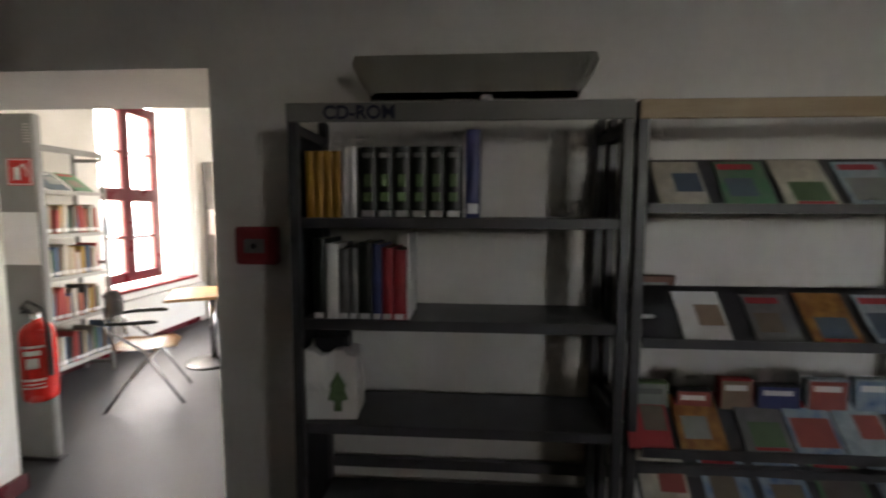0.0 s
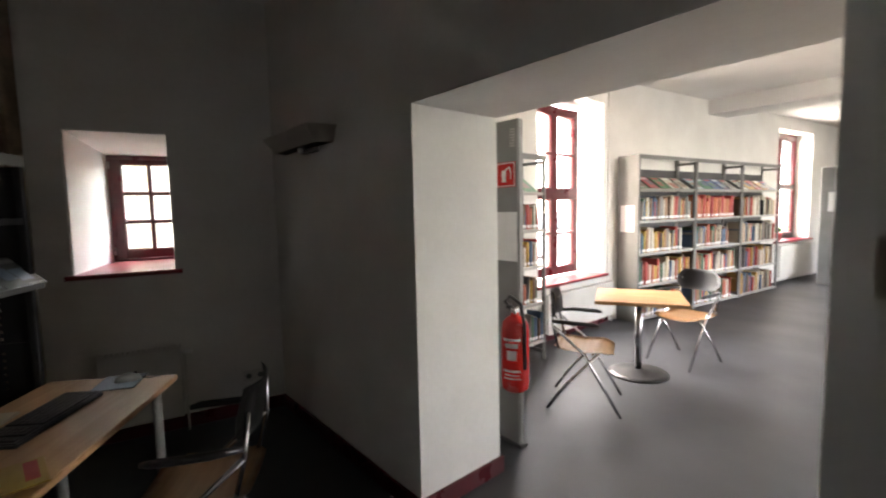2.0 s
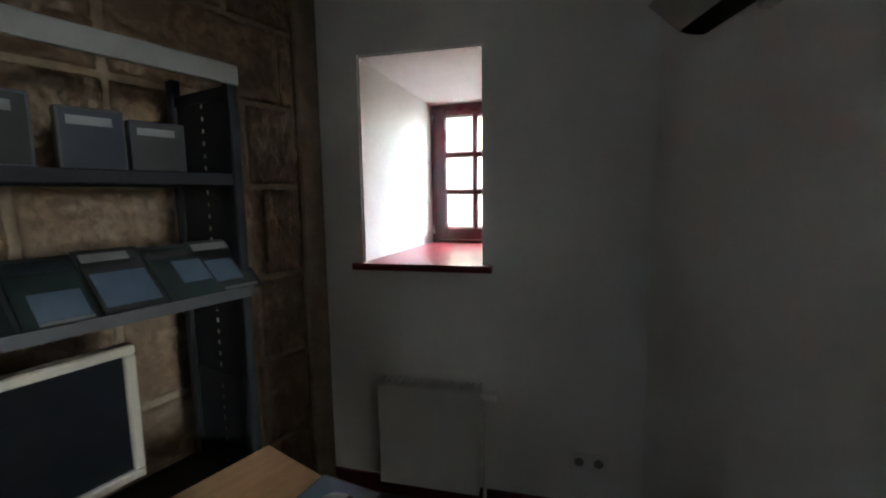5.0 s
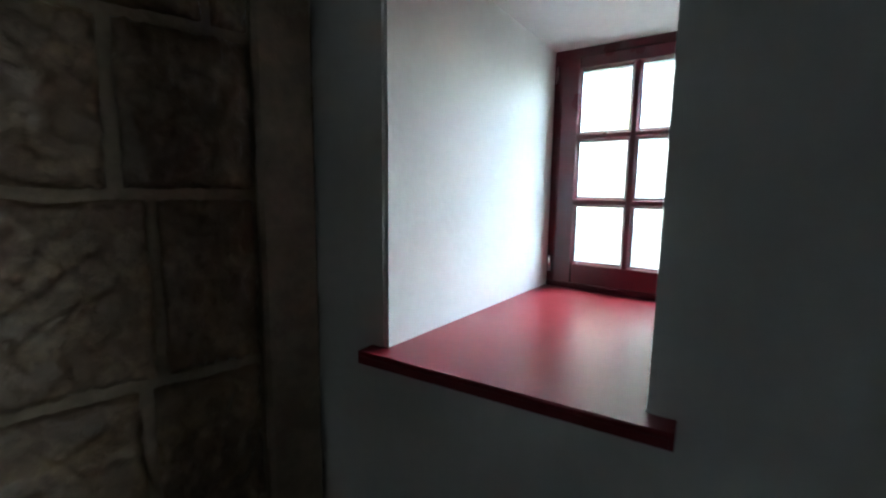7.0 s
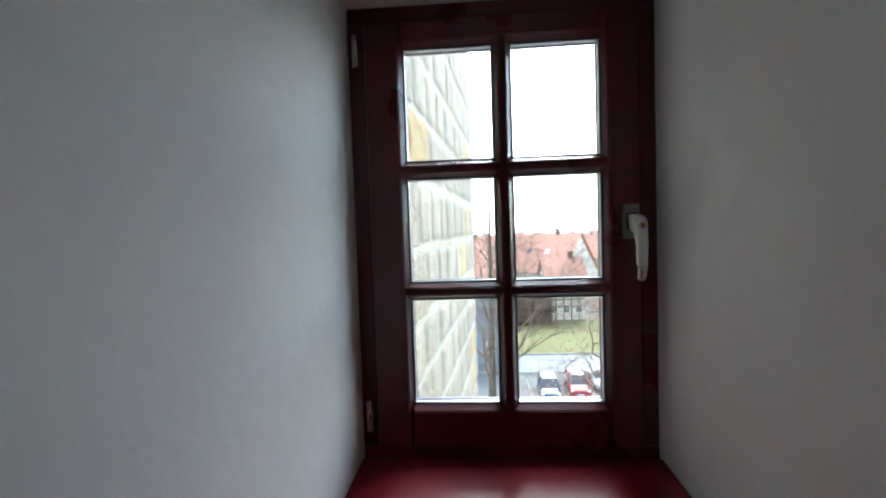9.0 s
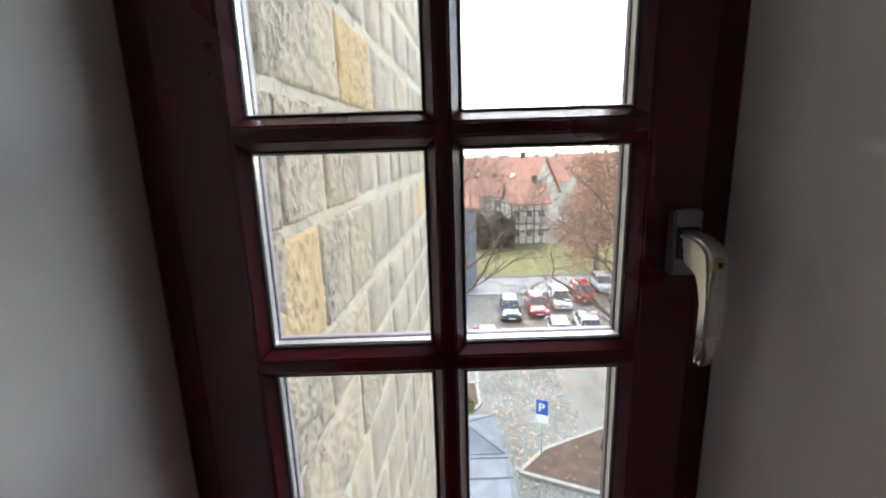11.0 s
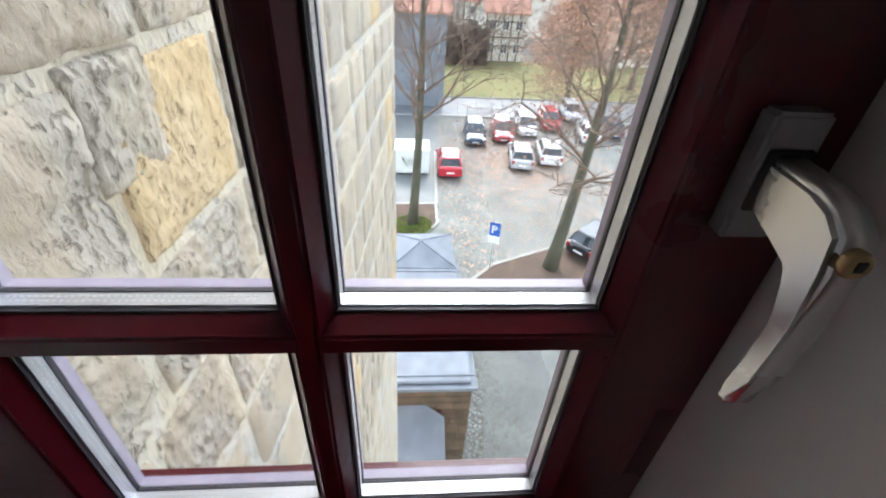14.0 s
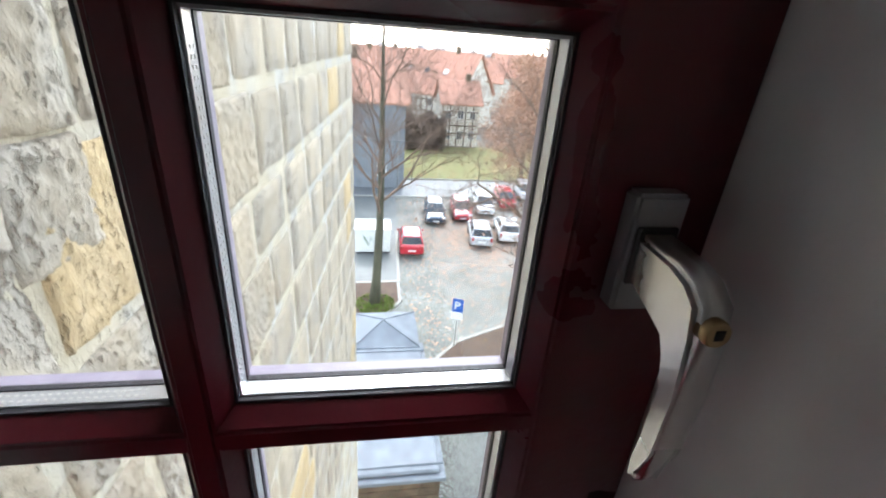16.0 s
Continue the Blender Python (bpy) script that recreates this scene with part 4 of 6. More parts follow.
for x, z, w, h, mt in ((0.045, 1.165, 0.075, 0.1, (WHITE, MAGCOVERS, GREYC)), (0.11, 1.175, 0.12, 0.14, (BROWNC, BROWNC, GREYC)), (0.04, 1.13, 0.085, 0.085, (WHITE, WHITE, PINKC)),
                       (0.20, 0.9, 0.1, 0.1, (BLACKPL, MAGART, WHITE)), (0.08, 0.9, 0.1, 0.12, (GREENC, MAGART, GREYC)), (0.43, 0.92, 0.12, 0.1, (BLACKPL, BLUEC, WHITE)), (0.315, 0.92, 0.09, 0.115, (PINKC, MAGART, WHITE)), (0.56, 0.92, 0.11, 0.12, (PALEBLUE, MAGART, WHITE)), (0.68, 0.92, 0.1, 0.125, (PALEBLUE, BLUEM, WHITE)), (0.80, 0.92, 0.11, 0.115, (WHITE, MAGART, PINKC)), (0.62, 1.19, 0.16, 0.09, (YELLOWC, TANWOOD, WHITE)), (0.82, 1.19, 0.12, 0.1, (WHITE, WHITE, GREYC))):
    media_case(SH2 @ Matrix.Translation((x, 0.13 if z > 1.16 else 0.05, z - 0.02)), w, h, 0.03, "small cased game standing behind the discs", mt, "game case")
# books of the CD-ROM bay
A1 = SH1 @ Matrix.Translation((0, 0.02, 1.465))
for k in range(4):
    put_book(book_mesh(0.024, 0.185, 0.16, YELLOWC, PAGES, False), A1 @ pose(0.055 + k * 0.026, 0.0, 0, 0, 0, 0), "thick orange software box on the shelf", "software boxes")
for k in range(2):
    put_book(book_mesh(0.02, 0.195, 0.16, WHITE, PAGES), A1 @ pose(0.157 + k * 0.021, 0, 0, 0, 0, 0), "white software box on the shelf", "software boxes")
gme = book_mesh(0.046, 0.195, 0.16, BLACKC, BLACKC, False)
for k in range(6):
    g = put_book(gme, A1 @ pose(0.222 + k * 0.0475, 0, 0, 0, 0, 0), "black and green boxed software volume", "black software volumes")
    part("emblem", B(-0.010, 0.010, -0.0125, -0.0095, 0.085, 0.12, bev=0.002), GREENC, g, "pale green printed figure panel")
    part("emblem", B(-0.013, 0.011, -0.0115, -0.0090, 0.045, 0.07, bev=0.002), GREENC, g, "pale green printed figure panel")
    part("shelf_mark", B(-0.017, 0.017, -0.0115, -0.0090, 0.003, 0.020), WHITE, g, "small white paper shelf mark")
    part("title_bar", B(-0.015, 0.015, -0.0115, -0.0090, 0.165, 0.178), GREYC, g, "grey printed title bar")
put_book(book_mesh(0.04, 0.24, 0.17, BLUEC, PAGES), A1 @ pose(0.513, 0, 0, 0, 0, 0), "tall navy blue software box", "software boxes")
A2 = SH1 @ Matrix.Translation((0, 0.02, 1.175))
x = 0.06
for mt, w, h, lb in ((BLACKC, 0.035, 0.23, "black boxed software with white label"), (WHITE, 0.035, 0.215, "white boxed software volume"), (GREYC, 0.03, 0.2, "grey boxed software volume"),
                     (GREYC, 0.022, 0.205, "grey boxed software volume"), (BLACKC, 0.04, 0.22, "black boxed software with white label"), (BLUEC, 0.025, 0.215, "dark blue boxed software volume"),
                     (PINKC, 0.03, 0.205, "crimson boxed software volume"), (PINKC, 0.036, 0.2, "crimson boxed software volume"), (WHITE, 0.008, 0.245, "thin white upright booklet")):
    bk = put_book(book_mesh(w, h, 0.16, mt, PAGES, False), A2 @ pose(x + w / 2, 0, 0, 0, 0, 0), lb + " on the shelf", "software boxes")
    if w > 0.02:
        part("shelf_mark", B(-w * 0.36, w * 0.36, -0.0115, -0.0090, 0.003, 0.018), WHITE, bk, "small white paper shelf mark")
    x += w + 0.002
A3 = SH1 @ Matrix.Translation((0, 0.0, 0.865))
bag = thing("paper_bag", A3 @ pose(0.10, 0.03, 0, 0, 0, 4), "white paper bag with a green printed tree", "bag")
bm = bmesh.new()
box(bm, -0.078, 0.078, 0, 0.13, 0, 0.205, bev=0.004)
bmesh.ops.subdivide_edges(bm, edges=[e for e in bm.edges if e.calc_length() > 0.08], cuts=6, use_grid_fill=True)
for v in bm.verts:
    if v.co.z > 0.1:
        v.co += Vector((0.006 * math.sin(40 * v.co.y), 0.008 * math.cos(50 * v.co.x), 0.012 * math.sin(70 * v.co.x) if v.co.z > 0.19 else 0))
part("body", bm, WHITE, bag)
part("printed_tree", lathe([(0.0, 0.0), (0.012, 0.0), (0.012, 0.03), (0.03, 0.035), (0.02, 0.07), (0.024, 0.075), (0.0, 0.12)], 9), GREENC, bag, "green tree print", pose(0.022, -0.004, 0.03, 0, 0, 0) @ Matrix.Diagonal((1, 0.25, 1, 1)))
part("dark_carton", B(-0.055, 0.045, 0.03, 0.11, 0.15, 0.25, bev=0.01), BLACKPL, bag)

# ---- south shelf on the stone wall: two bays, in the stone wall's own frame ----
FLIP = pose(0, 0, 0, 0, 0, 180)


def south(du, dn, z=0.0, turn=0.0):
    return FURN @ pose(du, dn, z, 0, 0, 180 + turn)


T2 = (0.30, 0.62, 1.495)
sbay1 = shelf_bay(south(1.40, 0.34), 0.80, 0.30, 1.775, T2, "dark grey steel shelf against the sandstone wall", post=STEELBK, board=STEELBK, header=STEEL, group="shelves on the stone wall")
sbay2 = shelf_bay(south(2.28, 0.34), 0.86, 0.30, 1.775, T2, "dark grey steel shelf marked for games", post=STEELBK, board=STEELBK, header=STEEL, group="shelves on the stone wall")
part("sign_lettering", text_mesh("-Spiele", 0.052, 0.001, 0.0012), INKBLUE, sbay2, "dark lettering", pose(0.675, -0.0075, 1.738, 90, 0, 0))
for mm, bay, w, xs in ((south(1.40, 0.34), sbay1, 0.80, (0.10, 0.24, 0.37, 0.50, 0.63, 0.74)), (south(2.28, 0.34), sbay2, 0.86, (0.12, 0.4, 0.62, 0.78))):
    display_row(mm, bay, w, 1.185, -0.05, 0.1, 0.13, xs, 0.125, 0.19, "film magazine in a clear sleeve, propped up", DARKCOVERS)
slope_board(sbay2, 0.86, 0.80, -0.05, 0.12, 0.14)
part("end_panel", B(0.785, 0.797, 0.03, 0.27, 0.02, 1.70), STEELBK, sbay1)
bm = bmesh.new()
for k in range(46):
    box(bm, 0.7835, 0.785, 0.14, 0.15, 0.15 + k * 0.034, 0.162 + k * 0.034)
tagged(part("slot_row", bm, ALU, sbay1, "row of bright slots in the upright"), kind="stuff")
for du, w, h, dn, lb, mt in ((0.74, 0.13, 0.13, 0.2, "small boxed game in dark plastic", (DARKCOVERS, DARKCOVERS, GREYC)), (0.89, 0.13, 0.14, 0.22, "small boxed game in dark plastic", (DARKCOVERS, DARKCOVERS, GREYC)),
                            (1.08, 0.15, 0.15, 0.26, "shiny cased game on the upper board", (CLEARPL, DARKCOVERS, GREYC)), (1.25, 0.12, 0.15, 0.27, "shiny cased game on the upper board", (CLEARPL, MAGART, WHITE)),
                            (1.52, 0.15, 0.16, 0.28, "white boxed game with orange base", (DARKCOVERS, DARKCOVERS, YELLOWC)), (1.75, 0.16, 0.15, 0.28, "boxed game on the upper board", (BLACKPL, MAGCOVERS, WHITE))):
    media_case(south(du, dn, 1.497, rnd.uniform(-6, 6)), w, h, 0.03, lb, mt, "game case")
face = media_case(south(1.42, 0.27, 1.497, 8), 0.12, 0.15, 0.02, "dark printed game box on the upper board", (DARKCOVERS, MAGART, GREYC), "game case")

# ---- desk with computer ----
desk = thing("desk", FURN @ pose(0.585, 0.35, 0, 0, 0, -4), "beech veneer computer desk with grey steel legs", "desk")
part("desktop", prism([(0.0, 0.0), (1.45, 0.03), (1.45, 0.62), (0.02, 0.58)], 0.685, 0.712, bev=0.003), BEECH, desk)
for x, y in ((0.06, 0.05), (0.07, 0.5), (1.38, 0.08), (1.38, 0.54)):
    part("leg", T([(x, y, 0), (x, y, 0.685)], 0.02, 12), STEEL, desk)
part("rear_rail", B(0.06, 1.38, 0.05, 0.07, 0.60, 0.66), STEEL, desk)
part("side_rail", B(0.055, 0.075, 0.06, 0.5, 0.62, 0.66), STEEL, desk)
DT = 0.713
mon = thing("computer_monitor", FURN @ pose(1.105, 0.325, DT, 0, 0, 2), "old cream computer monitor with a dark screen", "monitor")
bm = bmesh.new()
for a in ((-0.205, 0.205, 0.085, 0.108), (-0.205, 0.205, 0.375, 0.398), (-0.205, -0.182, 0.108, 0.375), (0.182, 0.205, 0.108, 0.375)):
    box(bm, a[0], a[1], -0.015, 0.022, a[2], a[3], bev=0.004)
part("bezel", bm, CREAMPL, mon)
part("screen", B(-0.183, 0.183, -0.005, 0.010, 0.107, 0.376), SCREEN, mon)
part("rear_shell", B(-0.17, 0.17, -0.07, -0.012, 0.11, 0.37, bev=0.02, seg=2), CREAMPL, mon)
part("neck", B(-0.05, 0.05, -0.05, -0.012, 0.01, 0.2, bev=0.006), CREAMPL, mon)
part("foot", B(-0.13, 0.13, -0.10, 0.15, 0, 0.012, bev=0.004, seg=2), CREAMPL, mon)
part("foot_plate", B(-0.09, 0.09, -0.07, 0.09, 0.012, 0.018, bev=0.003), BLACKPL, mon)
kb = thing("keyboard", FURN @ pose(1.06, 0.60, DT, 0, 0, -6), "black computer keyboard on the desk", "keyboard")
part("case", B(-0.225, 0.225, -0.08, 0.08, 0, 0.02, bev=0.005, seg=2), BLACKPL, kb)
bm = bmesh.new()
for r in range(6):
    for c in range(20):
        if c in (14, 18):
            continue
        box(bm, -0.212 + c * 0.0213, -0.212 + c * 0.0213 + 0.0185, -0.065 + r * 0.0225, -0.065 + r * 0.0225 + 0.0185, 0.02, 0.027)
key_rows = part("keys", bm, GREYC, kb)
key_rows.data.materials[0] = BLACKPL
pad = thing("mouse_pad", FURN @ pose(0.70, 0.70, DT, 0, 0, 5), "dark printed mouse pad on the desk", "mouse pad")
part("mat", B(-0.1, 0.1, -0.09, 0.09, 0, 0.004, bev=0.001), BLACKPL, pad)
part("printed_top", B(-0.095, 0.095, -0.085, 0.085, 0.004, 0.0046), MAGART, pad)
mouse = thing("computer_mouse", FURN @ pose(0.69, 0.73, DT + 0.005, 0, 0, 20), "dark grey computer mouse on its pad", "mouse")
bm = bmesh.new()
bmesh.ops.create_icosphere(bm, subdivisions=3, radius=1)
for v in bm.verts:
    v.co = Vector((v.co.x * 0.032, v.co.y * 0.055, max(0, v.co.z) * 0.036))
part("shell", bm, GREYC, mouse)
part("wheel", T([(-0.004, 0.03, 0.03), (0.004, 0.03, 0.03)], 0.008, 12), BLACKPL, mouse)
part("cable", T([(0, 0.052, 0.006), (0.03, 0.08, 0.003), (0.02, -0.1 + 0.25, 0.003)], 0.002, 6), BLACKPL, mouse)
for k, (du, dn, tr) in enumerate(((1.72, 0.66, 20), (1.80, 0.60, -12), (1.62, 0.74, 35))):
    magazine(FURN @ pose(du, dn - 0.1, DT + 0.001 + 0.006 * k, 0, 0, tr), 0.19, 0.26, "printed leaflet lying on the desk", "leaflet", "leaflets on the desk", kind=k)


# ---- chairs ----
def library_chair(m, label, metal):
    """Bent ply seat, black plastic back with armrests, raked tube legs. Faces +y; origin on the floor under the seat."""
    c = thing("library_chair", m, label, "chair", "library chairs")
    bm = bmesh.new()
    n = 10
    rows = []
    for k in range(n + 1):
        t = k / n
        y = -0.2 + 0.42 * t
        z = 0.455 - 0.018 * math.sin(math.pi * t) - (0.04 * max(0, t - 0.8) / 0.2) ** 1.0 * 0.8
        half = 0.2 + 0.015 * math.sin(math.pi * t) - (0.05 if k in (0, n) else 0)
        rows.append([bm.verts.new((half * s, y, z + 0.012 * s * s)) for s in (-1, -0.6, 0, 0.6, 1)])
    for a, b in zip(rows, rows[1:]):
        for j in range(4):
            bm.faces.new((a[j], a[j + 1], b[j + 1], b[j])).smooth = True
    bmesh.ops.solidify(bm, geom=bm.faces[:], thickness=0.012)
    part("seat", bm, BEECH, c, "light beech plywood seat")
    bm = bmesh.new()
    rows = []
    for k in range(7):
        t = k / 6
        half = 0.20 * math.sin(math.pi * (0.22 + 0.56 * t)) + 0.02
        rows.append([bm.verts.new((half * s, -0.22 - 0.03 * t + 0.05 * s * s, 0.66 + 0.2 * t)) for s in (-1, -0.7, -0.35, 0, 0.35, 0.7, 1)])
    for a, b in zip(rows, rows[1:]):
        for j in range(6):
            bm.faces.new((a[j], a[j + 1], b[j + 1], b[j])).smooth = True
    bmesh.ops.solidify(bm, geom=bm.faces[:], thickness=0.014)
    part("backrest", bm, BLACKPL, c, "black moulded plastic backrest")
    for s in (-1, 1):
        part("front_leg", T([(0.19 * s, -0.20, 0.62), (0.205 * s, 0.02, 0.43), (0.215 * s, 0.27, 0.0)], 0.011, 10), metal, c)
        part("rear_leg", T([(0.2 * s, 0.12, 0.44), (0.205 * s, -0.1, 0.2), (0.21 * s, -0.24, 0.0)], 0.011, 10), metal, c)
        part("back_post", T([(0.185 * s, -0.16, 0.46), (0.19 * s, -0.2, 0.62), (0.17 * s, -0.215, 0.78)], 0.010, 10), metal, c)
        part("armrest", T([(0.2 * s, -0.2, 0.66), (0.235 * s, -0.1, 0.665), (0.235 * s, 0.08, 0.66), (0.225 * s, 0.12, 0.655)], [0.012, 0.016, 0.016, 0.01], 10), BLACKPL, c)
    part("seat_rail", T([(-0.2, 0.08, 0.425), (0.2, 0.08, 0.425)], 0.009, 8), metal, c)
    return c


library_chair(pose(-2.5, 0.93, 0, 0, 0, 150), "beech and black library chair at the desk", CHROME)
library_chair(pose(-2.42, 3.52, 0, 0, 0, -63), "beech and black library chair beside the table", CHROME)
library_chair(pose(-2.25, 5.02, 0, 0, 0, 168), "beech and black library chair behind the table", CHROME)

# ---- reading room ----
tab = thing("cafe_table", pose(-2.40, 4.38, 0, 0, 0, 28), "square beech table on a round black foot", "table")
part("tabletop", B(-0.36, 0.36, -0.33, 0.33, 0.672, 0.70, bev=0.004, seg=2), BEECH, tab)
part("column", T([(0, 0, 0.02), (0, 0, 0.672)], 0.03, 18), CHROME, tab)
part("foot", lathe([(0.0, 0.045), (0.05, 0.045), (0.1, 0.035), (0.2, 0.018), (0.25, 0.012), (0.255, 0.0), (0, 0)], 36), BLACKPL, tab, "glossy black round foot")
part("top_plate", B(-0.12, 0.12, -0.12, 0.12, 0.66, 0.672), STEELDK, tab)

cab = thing("steel_cabinet", pose(-2.32, 2.64, 0), "narrow grey steel cabinet end with louvres", "cabinet")
part("body", B(-0.34, 0.0, 0.0, 0.05, 0, 2.02, bev=0.008, seg=2), STEEL, cab)
for k in range(7):
    part("louvre", B(-0.06, -0.025, -0.004, 0.0, 1.86 + k * 0.016, 1.868 + k * 0.016), STEELLT, cab)
part("plinth", B(-0.34, 0.02, -0.01, 0.05, 0, 0.02), STEELDK, cab)
sheet = thing("paper_sheet", pose(-2.50, 2.638, 1.17), "blank white paper sheet fixed to the cabinet", "paper")
part("sheet", B(-0.17, 0.17, -0.003, 0, 0, 0.30), WHITE, sheet)
sign = thing("fire_sign", pose(-2.41, 2.634, 1.62), "red fire extinguisher sign with white pictogram", "sign")
part("plate", B(-0.075, 0.075, -0.004, 0.0, 0, 0.15, bev=0.001), REDPAINT, sign)
part("border", B(-0.07, 0.07, -0.0052, -0.004, 0.005, 0.009), WHITE, sign)
part("border", B(-0.07, 0.07, -0.0052, -0.004, 0.141, 0.145), WHITE, sign)
for x in (-0.07, 0.066):
    part("border", B(x, x + 0.004, -0.0052, -0.004, 0.005, 0.145), WHITE, sign)
part("pictogram", T([(-0.01, -0.0055, 0.03), (-0.01, -0.0055, 0.1)], 0.014, 10), WHITE, sign, "", Matrix.Identity(4))
bm = bmesh.new()
tube(bm, [(0.0, -0.0055, 0.1), (0.03, -0.0055, 0.118), (0.045, -0.0055, 0.08), (0.04, -0.0055, 0.05)], 0.004, 6)
part("pictogram_hose", bm, WHITE, sign)

ext = thing("fire_extinguisher", pose(-2.235, 2.50, 0.44), "red fire extinguisher hanging beside the cabinet", "fire extinguisher")
part("cylinder", lathe([(0, 0), (0.06, 0.004), (0.078, 0.02), (0.08, 0.05), (0.08, 0.36), (0.074, 0.40), (0.05, 0.43), (0.025, 0.44), (0.022, 0.46), (0, 0.46)], 28), REDPAINT, ext)
part("valve_head", B(-0.02, 0.02, -0.02, 0.02, 0.45, 0.49, bev=0.006), ALU, ext)
part("grip", T([(0.0, -0.02, 0.49), (0.02, -0.06, 0.515), (0.03, -0.1, 0.51)], 0.008, 8), BLACKPL, ext)
part("hose", T([(-0.02, 0, 0.47), (-0.06, -0.02, 0.52), (0.0, -0.04, 0.56), (0.07, -0.03, 0.52), (0.085, -0.02, 0.40), (0.088, -0.02, 0.15)], 0.010, 10), BLACKPL, ext)
for k, (z0, z1, w) in enumerate(((0.31, 0.322, 0.03), (0.27, 0.295, 0.022), (0.20, 0.255, 0.016), (0.13, 0.142, 0.03), (0.11, 0.116, 0.026), (0.09, 0.096, 0.03))):
    bm = bmesh.new()
    vs0, vs1 = [], []
    for j in range(7):
        a = radians(-65 + (j - 3) * w * 400)
        vs0.append(bm.verts.new((0.0812 * math.cos(a), 0.0812 * math.sin(a), z0)))
        vs1.append(bm.verts.new((0.0812 * math.cos(a), 0.0812 * math.sin(a), z1)))
    for j in range(6):
        bm.faces.new((vs0[j], vs0[j + 1], vs1[j + 1], vs1[j]))
    part("label_bar", bm, WHITE, ext, "white printed label bar")
part("wall_bracket", B(-0.09, -0.07, 0.0, 0.14, 0.2, 0.24), STEELDK, ext)


def east_facing(x, y, turn=0.0):
    """Shelf frame whose front looks east: local x runs north to south."""
    return pose(x, y, 0, 0, 0, 90 + turn)


def far_books(m, w, tiers, rnd):
    """The books of a far bay, joined: spines of uneven height and thickness."""
    bm = bmesh.new()
    for z in tiers:
        x = 0.05
        while x < w * rnd.uniform(0.86, 0.96):
            t, hh, y = rnd.uniform(0.025, 0.06), rnd.uniform(0.24, 0.33), rnd.uniform(0.015, 0.05)
            box(bm, x, x + t, y, 0.24, z + 0.001, z + hh)
            x += t + 0.002
    ob = part("book_row", bm, COVERSFAR, None, "", m)
    return tagged(ob, "rows of library books on the far shelves", "books", kind="stuff")


def filled_bay(m, w, tiers, h, label, meshes, fill=0.9, scale=1.0, leaflets=True, far=False):
    b = shelf_bay(m, w, 0.30, h, tiers, label, post=STEEL, board=STEELLT, header=STEEL, group="reading room shelves")
    if far:
        far_books(m, w, tiers[:-1], rnd)
    for k, z in enumerate(tiers):
        if leaflets and k == len(tiers) - 1:
            for j in range(int(w / 0.24)):
                magazine(m @ pose(0.14 + j * 0.24, 0.03, z + 0.004, 38, 0, rnd.uniform(-4, 4)), 0.19, 0.25, "picture book shown face up on the top board", "book", "displayed picture books", kind=j)
            continue
        if far:
            continue
        span = w * fill * rnd.uniform(0.75, 1.0)
        book_row(m @ Matrix.Translation((0, 0, z)), 0.05, span, meshes[min(k, len(meshes) - 1)], rnd, "library book standing on a steel shelf", "books in the reading room", scale)
    return b


# shelf by the cabinet, in front of the window wall
mA = east_facing(-3.2, 3.32)
filled_bay(mA, 0.80, (0.20, 0.58, 0.94, 1.29, 1.64), 1.99, "light steel bookshelf full of library books", [BOOKS], 0.95, 1.05)
# row of bays along the window wall
bayw = 1.31
DIRB = Vector((0.158, 1.0, 0)).normalized()
for k in range(3):
    p = Vector((-3.2, 6.04, 0)) + DIRB * (bayw * k)
    mB = pose(p.x, p.y, 0, 0, 0, 90 - 8.98)
    fb = filled_bay(mB, bayw - 0.01, (0.05, 0.47, 0.88, 1.30, 1.71), 2.13, "grey steel bookshelf full of library books", [BOOKS, BOOKS, BOOKS, REDBOOKS if k == 1 else BOOKS], 0.95, 1.3, far=k == 2)
    part("back_panel", B(0.03, bayw - 0.04, 0.283, 0.291, 0.05, 1.98), STEELDK, fb)
    if k == 0:
        part("end_panel", B(-0.015, 0.0, 0.0, 0.30, 0, 2.13, bev=0.003), STEEL, fb, "grey sheet steel end panel")
sh2 = thing("paper_sheet", pose(-3.2, 6.04, 0, 0, 0, 90 - 8.98) @ pose(-0.0155, 0.15, 1.16, 0, 0, -90), "blank white paper sheet fixed to the shelf end", "paper")
part("sheet", B(-0.10, 0.10, -0.004, 0, 0, 0.34), WHITE, sh2)
cab2 = thing("steel_cabinet", pose(-1.86, 10.9, 0), "tall grey steel shelf end near the far window", "cabinet")
part("body", B(-0.35, 0.35, 0, 0.35, 0, 2.1, bev=0.01), STEEL, cab2)
sh3 = thing("paper_sheet", pose(-1.9, 10.896, 1.32), "blank white sheet fixed to the far shelf end", "paper")
part("sheet", B(-0.2, 0.2, -0.006, 0, 0, 0.34), WHITE, sh3)
pot = thing("potted_plant", FARWALL @ pose(-0.08, 5.15, 0.775), "small green plant in a red pot on the sill", "plant")
part("pot", lathe([(0, 0), (0.06, 0), (0.085, 0.15), (0.08, 0.15), (0.0, 0.13)], 16), PINKC, pot)
bm = bmesh.new()
r2 = random.Random(9)
for k in range(40):
    a, l, t = r2.uniform(0, 6.28), r2.uniform(0.12, 0.3), r2.uniform(0.3, 1.2)
    d = Vector((math.cos(a) * math.cos(t), math.sin(a) * math.cos(t), math.sin(t)))
    q = Vector((0, 0, 0.14)) + d * l
    sd = d.cross(Vector((0, 0, 1))).normalized() * 0.03
    bm.faces.new([bm.verts.new(v) for v in (Vector((0, 0, 0.14)), q - d * l * 0.4 + sd, q, q - d * l * 0.4 - sd)])
